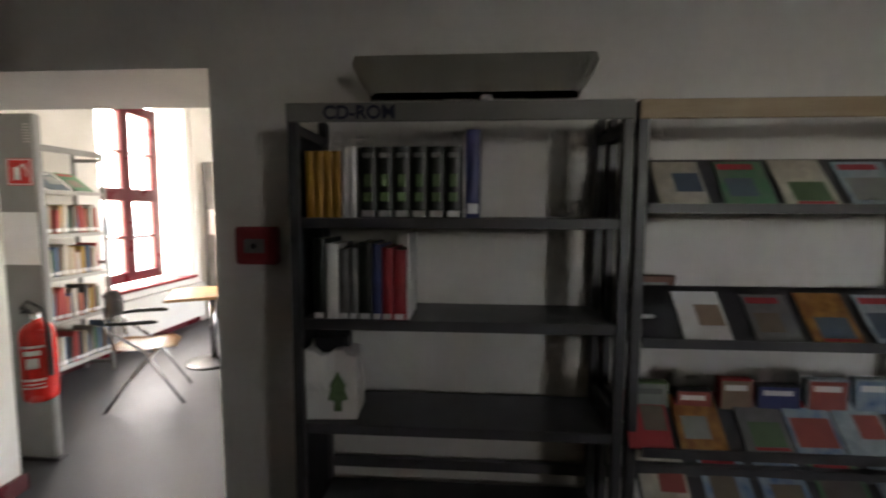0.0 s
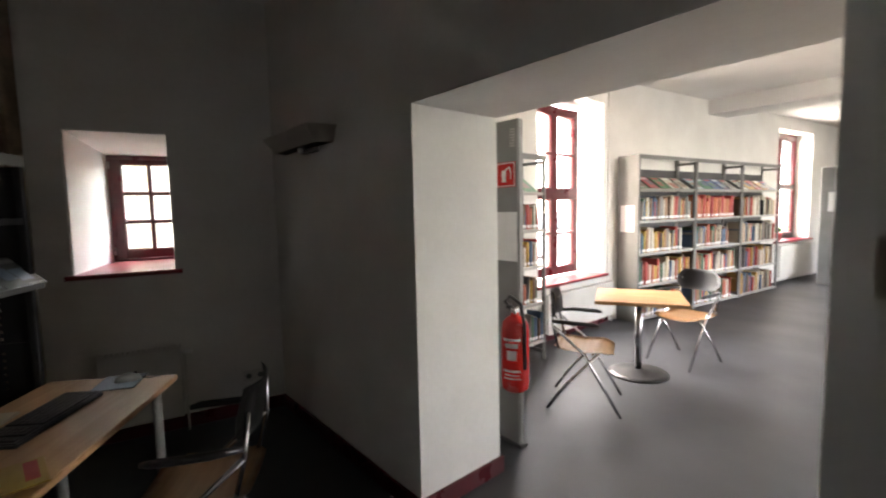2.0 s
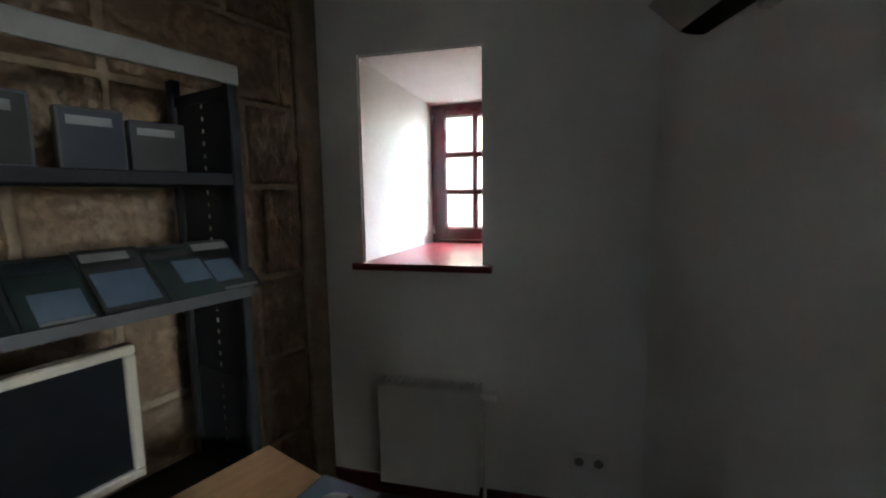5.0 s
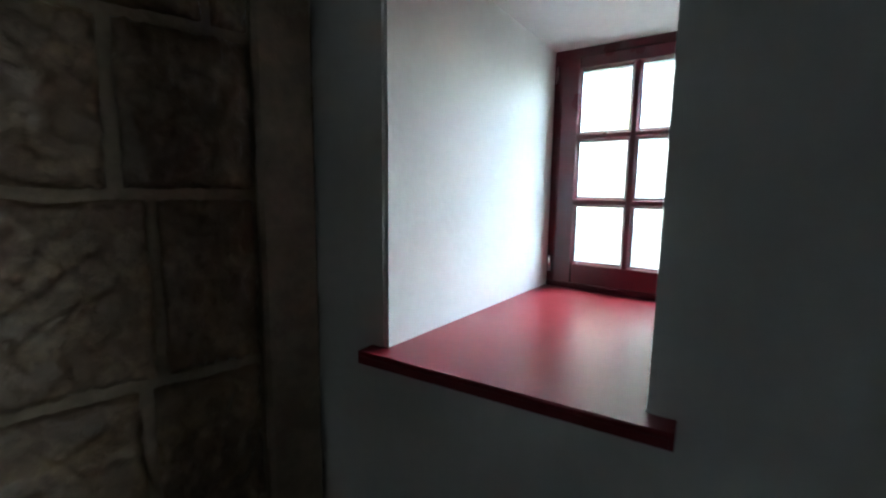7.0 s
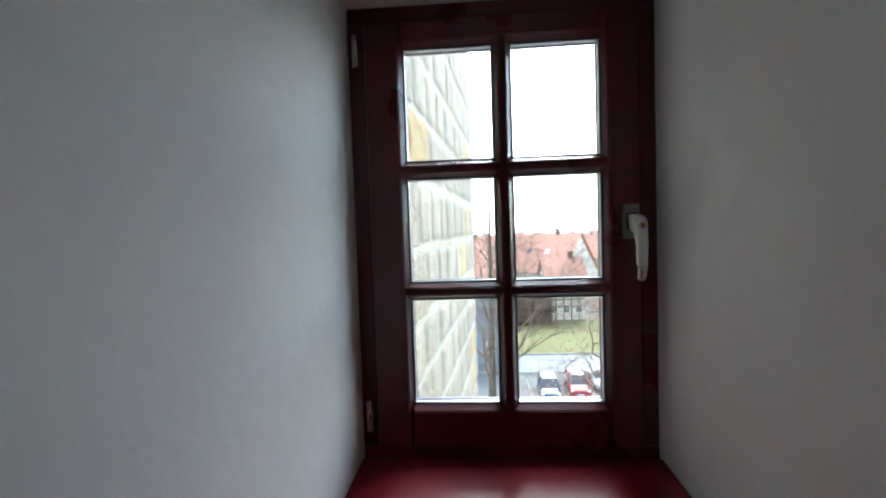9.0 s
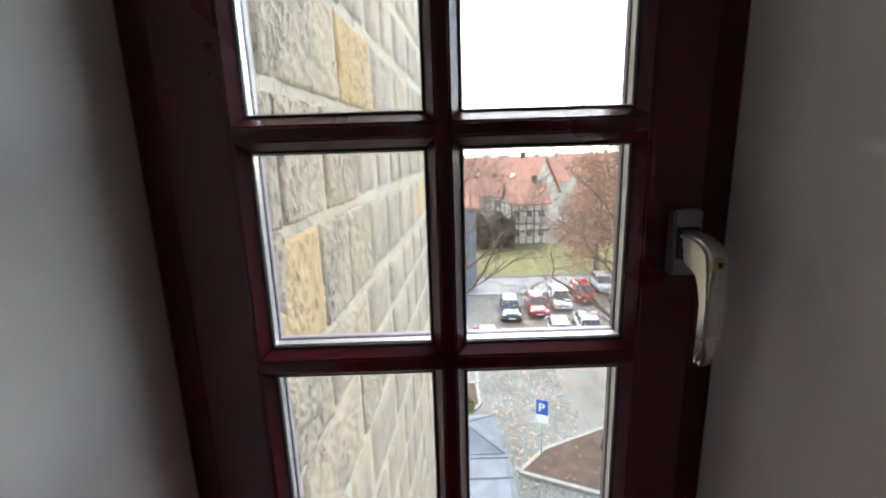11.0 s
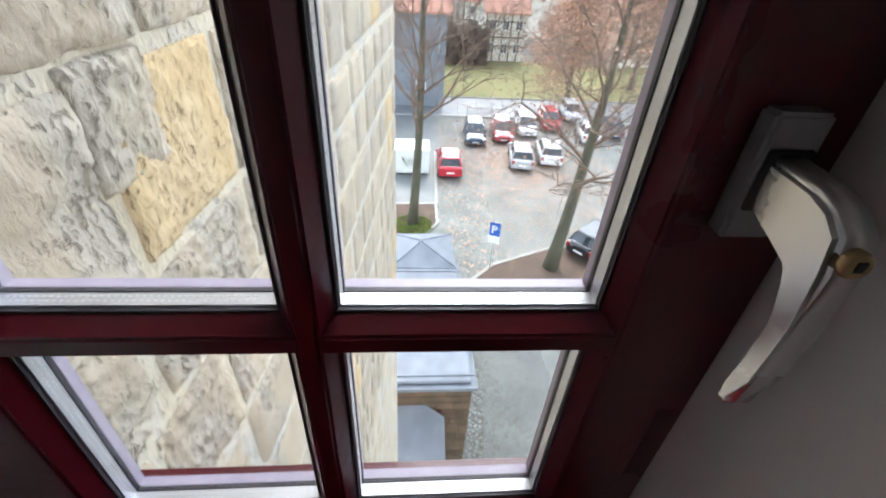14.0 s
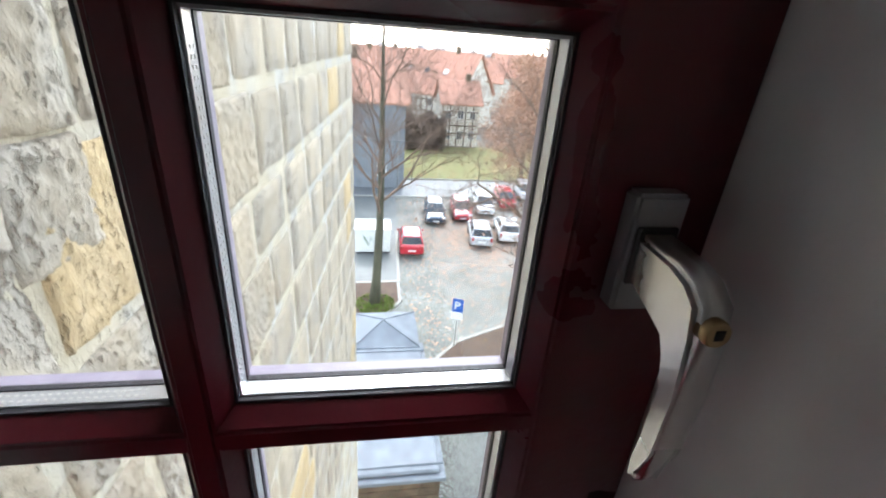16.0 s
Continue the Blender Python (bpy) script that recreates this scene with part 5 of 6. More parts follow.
part("leaves", bm, PLANTGREEN, pot)

# ---- outside: ground, parking court, beds; laid out square to the small window ----
INSIDE = set(scene.objects)
GZ = -12.0


def cobble_mat(name, c1, c2, scale):
    m = shade(name, c1, c2, 0.6, 0.8, bump=0.0, bscale=10, spec=0.3)
    t = m.node_tree
    p = t.nodes["Principled BSDF"]
    co = t.nodes.new("ShaderNodeTexCoord")
    v = t.nodes.new("ShaderNodeTexVoronoi")
    v.feature = "DISTANCE_TO_EDGE"
    v.inputs["Scale"].default_value = scale
    t.links.new(co.outputs["Object"], v.inputs["Vector"])
    r = t.nodes.new("ShaderNodeValToRGB")
    r.color_ramp.elements[0].color, r.color_ramp.elements[1].color = (0.27, 0.28, 0.23, 1), (1, 1, 1, 1)
    r.color_ramp.elements[1].position = 0.16
    t.links.new(v.outputs["Distance"], r.inputs["Fac"])
    mx = t.nodes.new("ShaderNodeMix")
    mx.data_type, mx.blend_type = "RGBA", "MULTIPLY"
    mx.inputs["Factor"].default_value = 1.0
    src = p.inputs["Base Color"].links[0].from_socket
    t.links.new(src, mx.inputs["A"])
    t.links.new(r.outputs["Color"], mx.inputs["B"])
    t.links.new(mx.outputs["Result"], p.inputs["Base Color"])
    b = t.nodes.new("ShaderNodeBump")
    b.inputs["Strength"].default_value, b.inputs["Distance"].default_value = 0.6, 0.03
    t.links.new(r.outputs["Color"], b.inputs["Height"])
    t.links.new(b.outputs["Normal"], p.inputs["Normal"])
    return m


COBBLES = cobble_mat("damp_cobbles", (0.31, 0.31, 0.285), (0.21, 0.212, 0.19), 6.8)
structure("ground", B(-900, 300, -600, 600, GZ - 1.0, GZ), COBBLES, "damp grey cobbled ground of the parking court")
structure("road", B(-50.6, -45.0, -60, 90, GZ, GZ + 0.02), ROADGREY, "grey asphalt street behind the parking court")
structure("pavement", prism([(-28.6, -20), (-28.6, 2.9), (-36.5, 3.3), (-44.9, 3.6), (-44.9, -20)][::-1], GZ, GZ + 0.06), ASPHALT, "light grey pavement beside the parking bays")
structure("lawn", prism([(-51.2, 4.6), (-51.2, 60), (-68, 60), (-68, 4.6)][::-1], GZ, GZ + 0.1), LAWN, "patchy autumn lawn strewn with leaves")
structure("side_street", prism([(-12.0, 3.6), (-12.6, 20), (-19.0, 20), (-18.6, 7.8), (-16.0, 4.2)], GZ, GZ + 0.03), cobble_mat("small_setts", (0.31, 0.31, 0.29), (0.23, 0.23, 0.215), 13.0), "small pale setts of the footway")


def kerb_line(pts, label, name="kerb"):
    bm = bmesh.new()
    for a, b in zip(pts, pts[1:]):
        a, b = Vector((*a, 0)), Vector((*b, 0))
        n = max(1, int((b - a).length / 1.0))
        d = (b - a) / n
        u = d.normalized()
        s = Vector((-u.y, u.x, 0)) * 0.09
        for k in range(n):
            p, q = a + d * k + u * 0.006, a + d * (k + 1) - u * 0.006
            vs = [bm.verts.new(v + Vector((0, 0, z))) for z in (GZ, GZ + 0.12) for v in (p - s, q - s, q + s, p + s)]
            for f in ((0, 1, 5, 4), (1, 2, 6, 5), (2, 3, 7, 6), (3, 0, 4, 7), (4, 5, 6, 7)):
                bm.faces.new([vs[i] for i in f])
    return structure(name, bm, KERB, label)


BED2 = [(-21.0, 4.1), (-19.4, 7.6), (-18.9, 13.0), (-22.2, 15.0), (-24.1, 9.3), (-22.4, 5.5)]
structure("planting_bed", prism(BED2, GZ, GZ + 0.1), MULCH, "brown leaf-strewn planting bed round a tree")
kerb_line(BED2 + BED2[:1], "grey stone kerb round the planting bed")
BED1 = [(-24.6, 1.7), (-26.3, 2.9), (-28.6, 2.9), (-28.4, -3.0), (-24.2, -3.0)]
structure("tree_bed", prism(BED1, GZ, GZ + 0.1), MULCH, "brown soil strip beneath the bare tree")
kerb_line(BED1 + BED1[:1], "grey stone kerb round the tree strip")
kerb_line([(-45.0, -20), (-45.0, 40)], "kerb along the street")
kerb_line([(-51.0, 4.6), (-51.0, 60)], "kerb along the lawn")
kerb_line([(-36.6, 3.25), (-28.6, 2.95)], "kerb between pavement and parking bays")
for y in (5.3, 7.9, 10.2, 12.6, 15.1, 17.6):
    structure("bay_line", B(-43.5, -38.0, y - 0.05, y + 0.05, GZ, GZ + 0.015), KERB, "pale stone line between parking bays")

moss = thing("moss_patch", pose(-26.0, 1.5, GZ + 0.1), "bright green moss round the tree foot", "moss", kind="stuff")
bm = bmesh.new()
r3 = random.Random(3)
for k in range(420):
    a, r = r3.uniform(0, 6.28), 1.1 * math.sqrt(r3.random())
    c = Vector((r * math.cos(a), r * math.sin(a), 0.02))
    for j in range(3):
        b = r3.uniform(0, 6.28)
        bm.faces.new([bm.verts.new(c + Vector(v)) for v in ((0, 0, 0), (0.09 * math.cos(b), 0.09 * math.sin(b), r3.uniform(0.05, 0.14)), (0.09 * math.cos(b + 1), 0.09 * math.sin(b + 1), r3.uniform(0.02, 0.1)))])
part("tufts", bm, shade("moss_green", (0.16, 0.20, 0.03), (0.10, 0.14, 0.02), 3, 0.95, bump=0), moss)
bm = bmesh.new()
for k in range(2600):
    x, y = r3.uniform(-66, -51.5), r3.uniform(5, 30)
    court = k % 4 == 0
    if court:
        x, y = r3.uniform(-36, -20), r3.uniform(3, 16)
    a, sz = r3.uniform(0, 6.28), r3.uniform(0.03, 0.06) if court else r3.uniform(0.06, 0.14)
    z = GZ + 0.125
    bm.faces.new([bm.verts.new((x + sz * math.cos(a + q), y + sz * math.sin(a + q), z + r3.uniform(0, 0.02))) for q in (0, 1.6, 3.1, 4.7)])
tagged(part("fallen_leaves", bm, shade("fallen_yellow_leaves", (0.40, 0.26, 0.10), (0.28, 0.15, 0.06), 2, 0.9, bump=0)), "fallen yellow leaves scattered over lawn and cobbles", "leaves", kind="stuff")


# fallen leaves on the court
lv, lf = [], []
r8 = random.Random(44)
for k in range(5200):
    x, y = (r8.gauss(-35.0, 3.2), r8.gauss(9.5, 2.6)) if k % 2 else (r8.uniform(-44, -20), r8.uniform(3.5, 17))
    a, q = r8.uniform(0, 6.28), r8.uniform(0.05, 0.11)
    c, d = q * math.cos(a), q * math.sin(a)
    i = len(lv)
    lv += [(x + c, y + d, GZ + 0.022), (x - d * 0.6, y + c * 0.6, GZ + 0.03), (x - c, y - d, GZ + 0.022), (x + d * 0.6, y - c * 0.6, GZ + 0.026)]
    lf.append((i, i + 1, i + 2, i + 3))
me = bpy.data.meshes.new("fallen_leaves")
me.from_pydata(lv, [], lf)
me.materials.append(DRYLEAF)
tagged(new("fallen_leaves", me), "fallen brown leaves scattered over the court", "leaves", kind="stuff")

# ---- trees ----
def limb(verts, faces, p, d, length, r, depth, rnd, tips, seg, gnarl, spread, up):
    n = 4
    base = None
    q = Vector(p)
    for k in range(n + 1):
        t = k / n
        rr = r * (1 - 0.55 * t)
        rot = d.to_track_quat("Z", "Y")
        ring = []
        for j in range(seg):
            a = 2 * math.pi * j / seg
            ring.append(len(verts))
            verts.append(q + rot @ Vector((rr * math.cos(a), rr * math.sin(a), 0)))
        if base:
            for j in range(seg):
                faces.append((base[j], base[(j + 1) % seg], ring[(j + 1) % seg], ring[j]))
        base = ring
        if k and depth > 0:
            for _ in range(2 if (k == n or depth <= 2) else 1):
                side = Vector((rnd.gauss(0, 1), rnd.gauss(0, 1), rnd.gauss(0, 0.5))).normalized()
                nd = (d * 0.75 + side * spread + Vector((0, 0, up))).normalized()
                limb(verts, faces, q, nd, length * rnd.uniform(0.5, 0.72), max(rr * 0.62, 0.006), depth - 1, rnd, tips, max(3, seg - 2), gnarl, spread, up)
        if depth == 0 and k == n:
            tips.append(Vector(q))
        d = (d + Vector((rnd.gauss(0, gnarl), rnd.gauss(0, gnarl), rnd.gauss(0, gnarl)))).normalized()
        q = q + d * (length / n)


def tree(m, height, r, first, depth, seed, label, leaves=0, leaf_mat=None, leaf_size=0.2, spread=0.75, lean=(0, 0), up=0.12):
    rnd = random.Random(seed)
    t = thing("tree", m, label, "tree")
    bm = bmesh.new()
    pts, rs = [], []
    n = 9
    for k in range(n + 1):
        u = k / n
        pts.append((lean[0] * u + 0.12 * math.sin(3 * u + seed), lean[1] * u + 0.12 * math.cos(4 * u + seed) - 0.12 * math.cos(seed), height * u))
        rs.append(r * (1.25 if k == 0 else 1) * (1 - 0.82 * u))
    tube(bm, pts, rs, 12)
    part("trunk", bm, BARK, t)
    verts, faces, tips = [], [], []
    for k in range(16):
        u = first + (1 - first) * k / 15
        i = min(int(u * n), n - 1)
        p = Vector(pts[i]).lerp(Vector(pts[i + 1]), u * n - i)
        a = k * 2.4 + rnd.uniform(-0.4, 0.4)
        d = Vector((math.cos(a), math.sin(a), 0.55 + 0.6 * u)).normalized()
        limb(verts, faces, p, d, height * (0.30 - 0.2 * (u - first)), r * 0.42 * (1.1 - u), depth, rnd, tips, 6, 0.12, spread, up)
    me = bpy.data.meshes.new("branches")
    me.from_pydata(verts, [], faces)
    me.materials.append(TWIG)
    c = new("branches", me)
    c.parent = t
    if leaves:
        lv, lf = [], []
        for k in range(leaves):
            q = rnd.choice(tips) + Vector((rnd.gauss(0, 0.4), rnd.gauss(0, 0.4), rnd.gauss(0, 0.35)))
            a = Vector((rnd.gauss(0, 1), rnd.gauss(0, 1), rnd.gauss(0, 1))).normalized() * leaf_size * rnd.uniform(0.6, 1.3)
            b = a.cross(Vector((rnd.gauss(0, 1), rnd.gauss(0, 1), rnd.gauss(0, 1)))).normalized() * leaf_size * 0.5
            i = len(lv)
            lv += [q - a, q + b, q + a, q - b]
            lf.append((i, i + 1, i + 2, i + 3))
        me = bpy.data.meshes.new("crown")
        me.from_pydata(lv, [], lf)
        me.materials.append(leaf_mat)
        c = new("crown", me)
        c.parent = t
    return t


tree(pose(-26.06, 1.45, GZ), 15.0, 0.27, 0.36, 3, 5, "tall bare lime tree with a mossy trunk", spread=0.7, lean=(-0.6, 0.5))
tree(pose(-22.1, 8.48, GZ), 14.5, 0.33, 0.30, 3, 11, "tall bare tree standing in the planting bed", leaves=5200, leaf_mat=DRYLEAF, leaf_size=0.06, spread=0.95, lean=(-1.5, 1.3))
tree(pose(-50.0, 17.5, GZ), 11.0, 0.3, 0.15, 3, 21, "broad tree with dry reddish brown leaves", leaves=24000, leaf_mat=DRYLEAF, leaf_size=0.12, spread=0.9)
tree(pose(-56.0, 27.0, GZ), 12.5, 0.3, 0.2, 3, 31, "broad tree with dry reddish brown leaves", leaves=15000, leaf_mat=DRYLEAF, leaf_size=0.13, spread=0.9)
tree(pose(-49.0, 3.6, GZ), 8.5, 0.12, 0.4, 2, 41, "slim bare tree beside the street", spread=0.7)
tree(pose(-74.0, 30.0, GZ), 13.0, 0.35, 0.25, 3, 51, "bare tree among the houses", spread=0.9)

# dark bramble hedge
hd = thing("hedge", pose(-66.0, 8.5, GZ), "tall dark overgrown hedge behind the lawn", "hedge")
hv, hf = [], []
for k in range(7000):
    q = Vector((r3.uniform(-1.6, 1.6), r3.uniform(-2.9, 2.9), 0))
    q.z = r3.uniform(0, 1) ** 0.8 * (4.6 + 0.5 * math.sin(q.y * 2.1))
    a = Vector((r3.gauss(0, 1), r3.gauss(0, 1), r3.gauss(0, 1))).normalized() * r3.uniform(0.15, 0.4)
    b = a.cross(Vector((r3.gauss(0, 1), r3.gauss(0, 1), r3.gauss(0, 1)))).normalized() * 0.07
    i = len(hv)
    hv += [q - a, q + b, q + a, q - b]
    hf.append((i, i + 1, i + 2, i + 3))
me = bpy.data.meshes.new("foliage")
me.from_pydata(hv, [], hf)
me.materials.append(IVY)
fo = new("foliage", me)
fo.parent = hd
part("thicket", B(-1.2, 1.2, -2.6, 2.6, 0, 4.2, bev=0.5, seg=2), IVY, hd)


# ---- cars ----
def car(m, paint, label, estate=0.0):
    """Hatchback, front towards +x: sculpted body, glass house, lamps, plates, wheels."""
    c = thing("car", m, label, "car", "parked cars")
    L, W = 2.0, 0.84

    def loft(sections, mat, name, lbl=""):
        bm = bmesh.new()
        rings = []
        for x, zb, zt, w in sections:
            rings.append([bm.verts.new((x, y * w, z)) for y, z in ((-0.92, zb), (-1, zb + 0.12), (-1, zt - 0.12), (-0.93, zt - 0.02), (-0.6, zt), (0.6, zt), (0.93, zt - 0.02), (1, zt - 0.12), (1, zb + 0.12), (0.92, zb))])
        for a, b in zip(rings, rings[1:]):
            for j in range(10):
                bm.faces.new((a[j], a[(j + 1) % 10], b[(j + 1) % 10], b[j])).smooth = True
        bm.faces.new(rings[0][::-1])
        bm.faces.new(rings[-1])
        bmesh.ops.recalc_face_normals(bm, faces=bm.faces)
        return part(name, bm, mat, c, lbl)

    loft([(-L, 0.35, 0.80, W * 0.88), (-L + 0.1, 0.25, 0.92, W * 0.96), (-1.2, 0.22, 0.95, W), (0.6, 0.22, 0.93, W), (1.2, 0.22, 0.86, W * 0.98), (1.75, 0.24, 0.74, W * 0.93), (L, 0.34, 0.62, W * 0.8)], paint, "body")
    # roof on the glass house
    e = estate

    def cabin(zs, mat, name, inset, lbl=""):
        bm = bmesh.new()
        lo = [(-1.72 - e, 0.90), (1.02, 0.88)]
        r = []
        for z, xr, xf, w in zs:
            r.append([bm.verts.new(v) for v in ((xr, -w, z), (xf, -w, z), (xf + 0.05, 0, z), (xf, w, z), (xr, w, z), (xr - 0.05, 0, z))])
        for a, b in zip(r, r[1:]):
            for j in range(6):
                bm.faces.new((a[j], a[(j + 1) % 6], b[(j + 1) % 6], b[j]))
        bm.faces.new(r[-1])
        bm.faces.new(r[0][::-1])
        return part(name, bm, mat, c, lbl)

    cabin([(0.88, -1.75 - e, 1.05, 0.76), (1.38, -1.45 - e, 0.28, 0.60)], CARGLASS, "window_band", 0, "dark car glass")
    cabin([(1.375, -1.50 - e, 0.33, 0.63), (1.43, -1.40 - e, 0.22, 0.57)], paint, "roof", 0)
    for s in (-1, 1):
        for xa, xb_, w0, w1 in ((1.06, 0.30, 0.765, 0.61), (-0.15, -0.2, 0.772, 0.615), (-1.76 - e, -1.46 - e, 0.765, 0.61)):
            part("pillar", T([(xa, s * w0, 0.88), (xb_, s * w1, 1.39)], 0.035, 6), paint, c)
        part("headlamp", B(1.70, 1.93, s * 0.62 - 0.14, s * 0.62 + 0.14, 0.60, 0.73, bev=0.03, seg=2), LAMPWHITE, c)
        part("tail_lamp", B(-L - 0.015, -L + 0.12, s * 0.68 - 0.09, s * 0.68 + 0.09, 0.62, 0.88, bev=0.02), LAMPRED, c)
        part("mirror", B(0.68, 0.80, s * 0.90 - 0.09, s * 0.90 + 0.09, 0.92, 1.05, bev=0.03, seg=2), paint, c)
        for x in (-1.25, 1.25):
            w = part("wheel", T([(x, s * 0.68, 0.30), (x, s * 0.86, 0.30)], 0.30, 20), RUBBER, c)
            part("rim", T([(x, s * 0.855, 0.30), (x, s * 0.868, 0.30)], 0.19, 16), ALU, w)
    part("front_plate", B(L - 0.02, L + 0.012, -0.26, 0.26, 0.38, 0.48), WHITE, c)
    part("rear_plate", B(-L - 0.012, -L + 0.02, -0.26, 0.26, 0.50, 0.60), WHITE, c)
    part("grille", B(L - 0.06, L + 0.006, -0.4, 0.4, 0.50, 0.58), BLACKPL, c)
    return c


P_RED, P_RED2, P_BLUE, P_WHITE, P_SILVER, P_BLACK = (car_paint("car_red", (0.48, 0.02, 0.035)), car_paint("car_dark_red", (0.42, 0.03, 0.04)), car_paint("car_dark_blue", (0.03, 0.05, 0.08)),
                                                     car_paint("car_white", (0.72, 0.72, 0.71)), car_paint("car_silver", (0.42, 0.43, 0.44)), car_paint("car_black", (0.015, 0.016, 0.02)))
for x, y, a, pt, lb in ((-33.9, 4.12, 178, P_RED, "small red hatchback parked with its tail visible"), (-39.7, 6.65, -4, P_BLUE, "dark blue hatchback parked nose out"), (-40.4, 9.05, -4, P_RED2, "dark red hatchback in the parking row"),
                        (-41.8, 11.4, -5, P_WHITE, "white saloon in the parking row"), (-43.4, 13.9, -5, P_RED, "bright red car in the parking row"), (-45.9, 16.7, -5, P_WHITE, "white car at the end of the row"),
                        (-35.3, 9.6, 172, P_SILVER, "silver estate car under the branches"), (-36.1, 11.95, 172, P_WHITE, "white hatchback under the branches"), (-40.6, 16.6, 172, P_WHITE, "white car behind the bare tree"),
                        (-41.8, 19.0, 172, P_BLUE, "blue car at the far bays"), (-24.1, 11.6, 128, P_BLACK, "black car parked beside the planting bed")):
    car(pose(x, y, GZ + 0.02, 0, 0, a), pt, lb)

# parking sign, container, lamp post
ps = thing("parking_sign", pose(-22.08, 5.3, GZ + 0.1), "blue parking sign on a thin grey post", "road sign")
part("post", T([(0, 0, 0), (0.05, 0, 2.75)], 0.03, 10), STEELLT, ps)
part("panel", B(0.03, 0.05, -0.26, 0.26, 2.02, 2.74, bev=0.004), SIGNBLUE, ps, "blue sign panel", pose(0.03, 0, 0, 0, 0, -22))
part("lettering", text_mesh("P", 0.55, 0.002, 0.012), WHITE, ps, "white letter P", pose(0.03, 0, 0, 0, 0, -22) @ pose(0.053, -0.17, 2.19, 90, 0, 90))
part("supplement_panel", B(0.03, 0.05, -0.26, 0.26, 1.62, 2.0, bev=0.004), WHITE, ps, "white sign panel", pose(0.03, 0, 0, 0, 0, -22))
ct = thing("container", pose(-33.5, 1.4, GZ + 0.06), "white site container with a green scrawl", "container")
part("body", B(-0.9, 0.9, -1.2, 1.2, 0.12, 1.75, bev=0.03), RADWHITE, ct)
for k in range(5):
    part("rib", B(0.9, 0.93, -1.0 + k * 0.48, -0.94 + k * 0.48, 0.2, 1.7), RADWHITE, ct)
part("lid", B(-0.95, 0.95, -1.25, 1.25, 1.75, 1.83, bev=0.02), RADWHITE, ct)
part("scrawl", T([(0.94, -0.6, 1.3), (0.94, -0.3, 0.6), (0.94, -0.1, 1.2), (0.94, 0.2, 0.7), (0.94, 0.25, 1.3)], 0.04, 5), PLANTGREEN, ct, "green spray-painted scrawl")
for y in (-1.0, 1.0):
    part("foot", B(-0.8, 0.8, y - 0.1, y + 0.1, 0, 0.12), STEELDK, ct)
lp = thing("lamp_post", pose(-47.0, 3.9, GZ), "slim grey post beside the cladded barn", "post")
part("post", T([(0, 0, 0), (0, 0, 7.0)], [0.07, 0.05], 10), STEEL, lp)
part("lamp_head", B(-0.1, 0.6, -0.12, 0.12, 6.95, 7.1, bev=0.03), STEEL, lp)


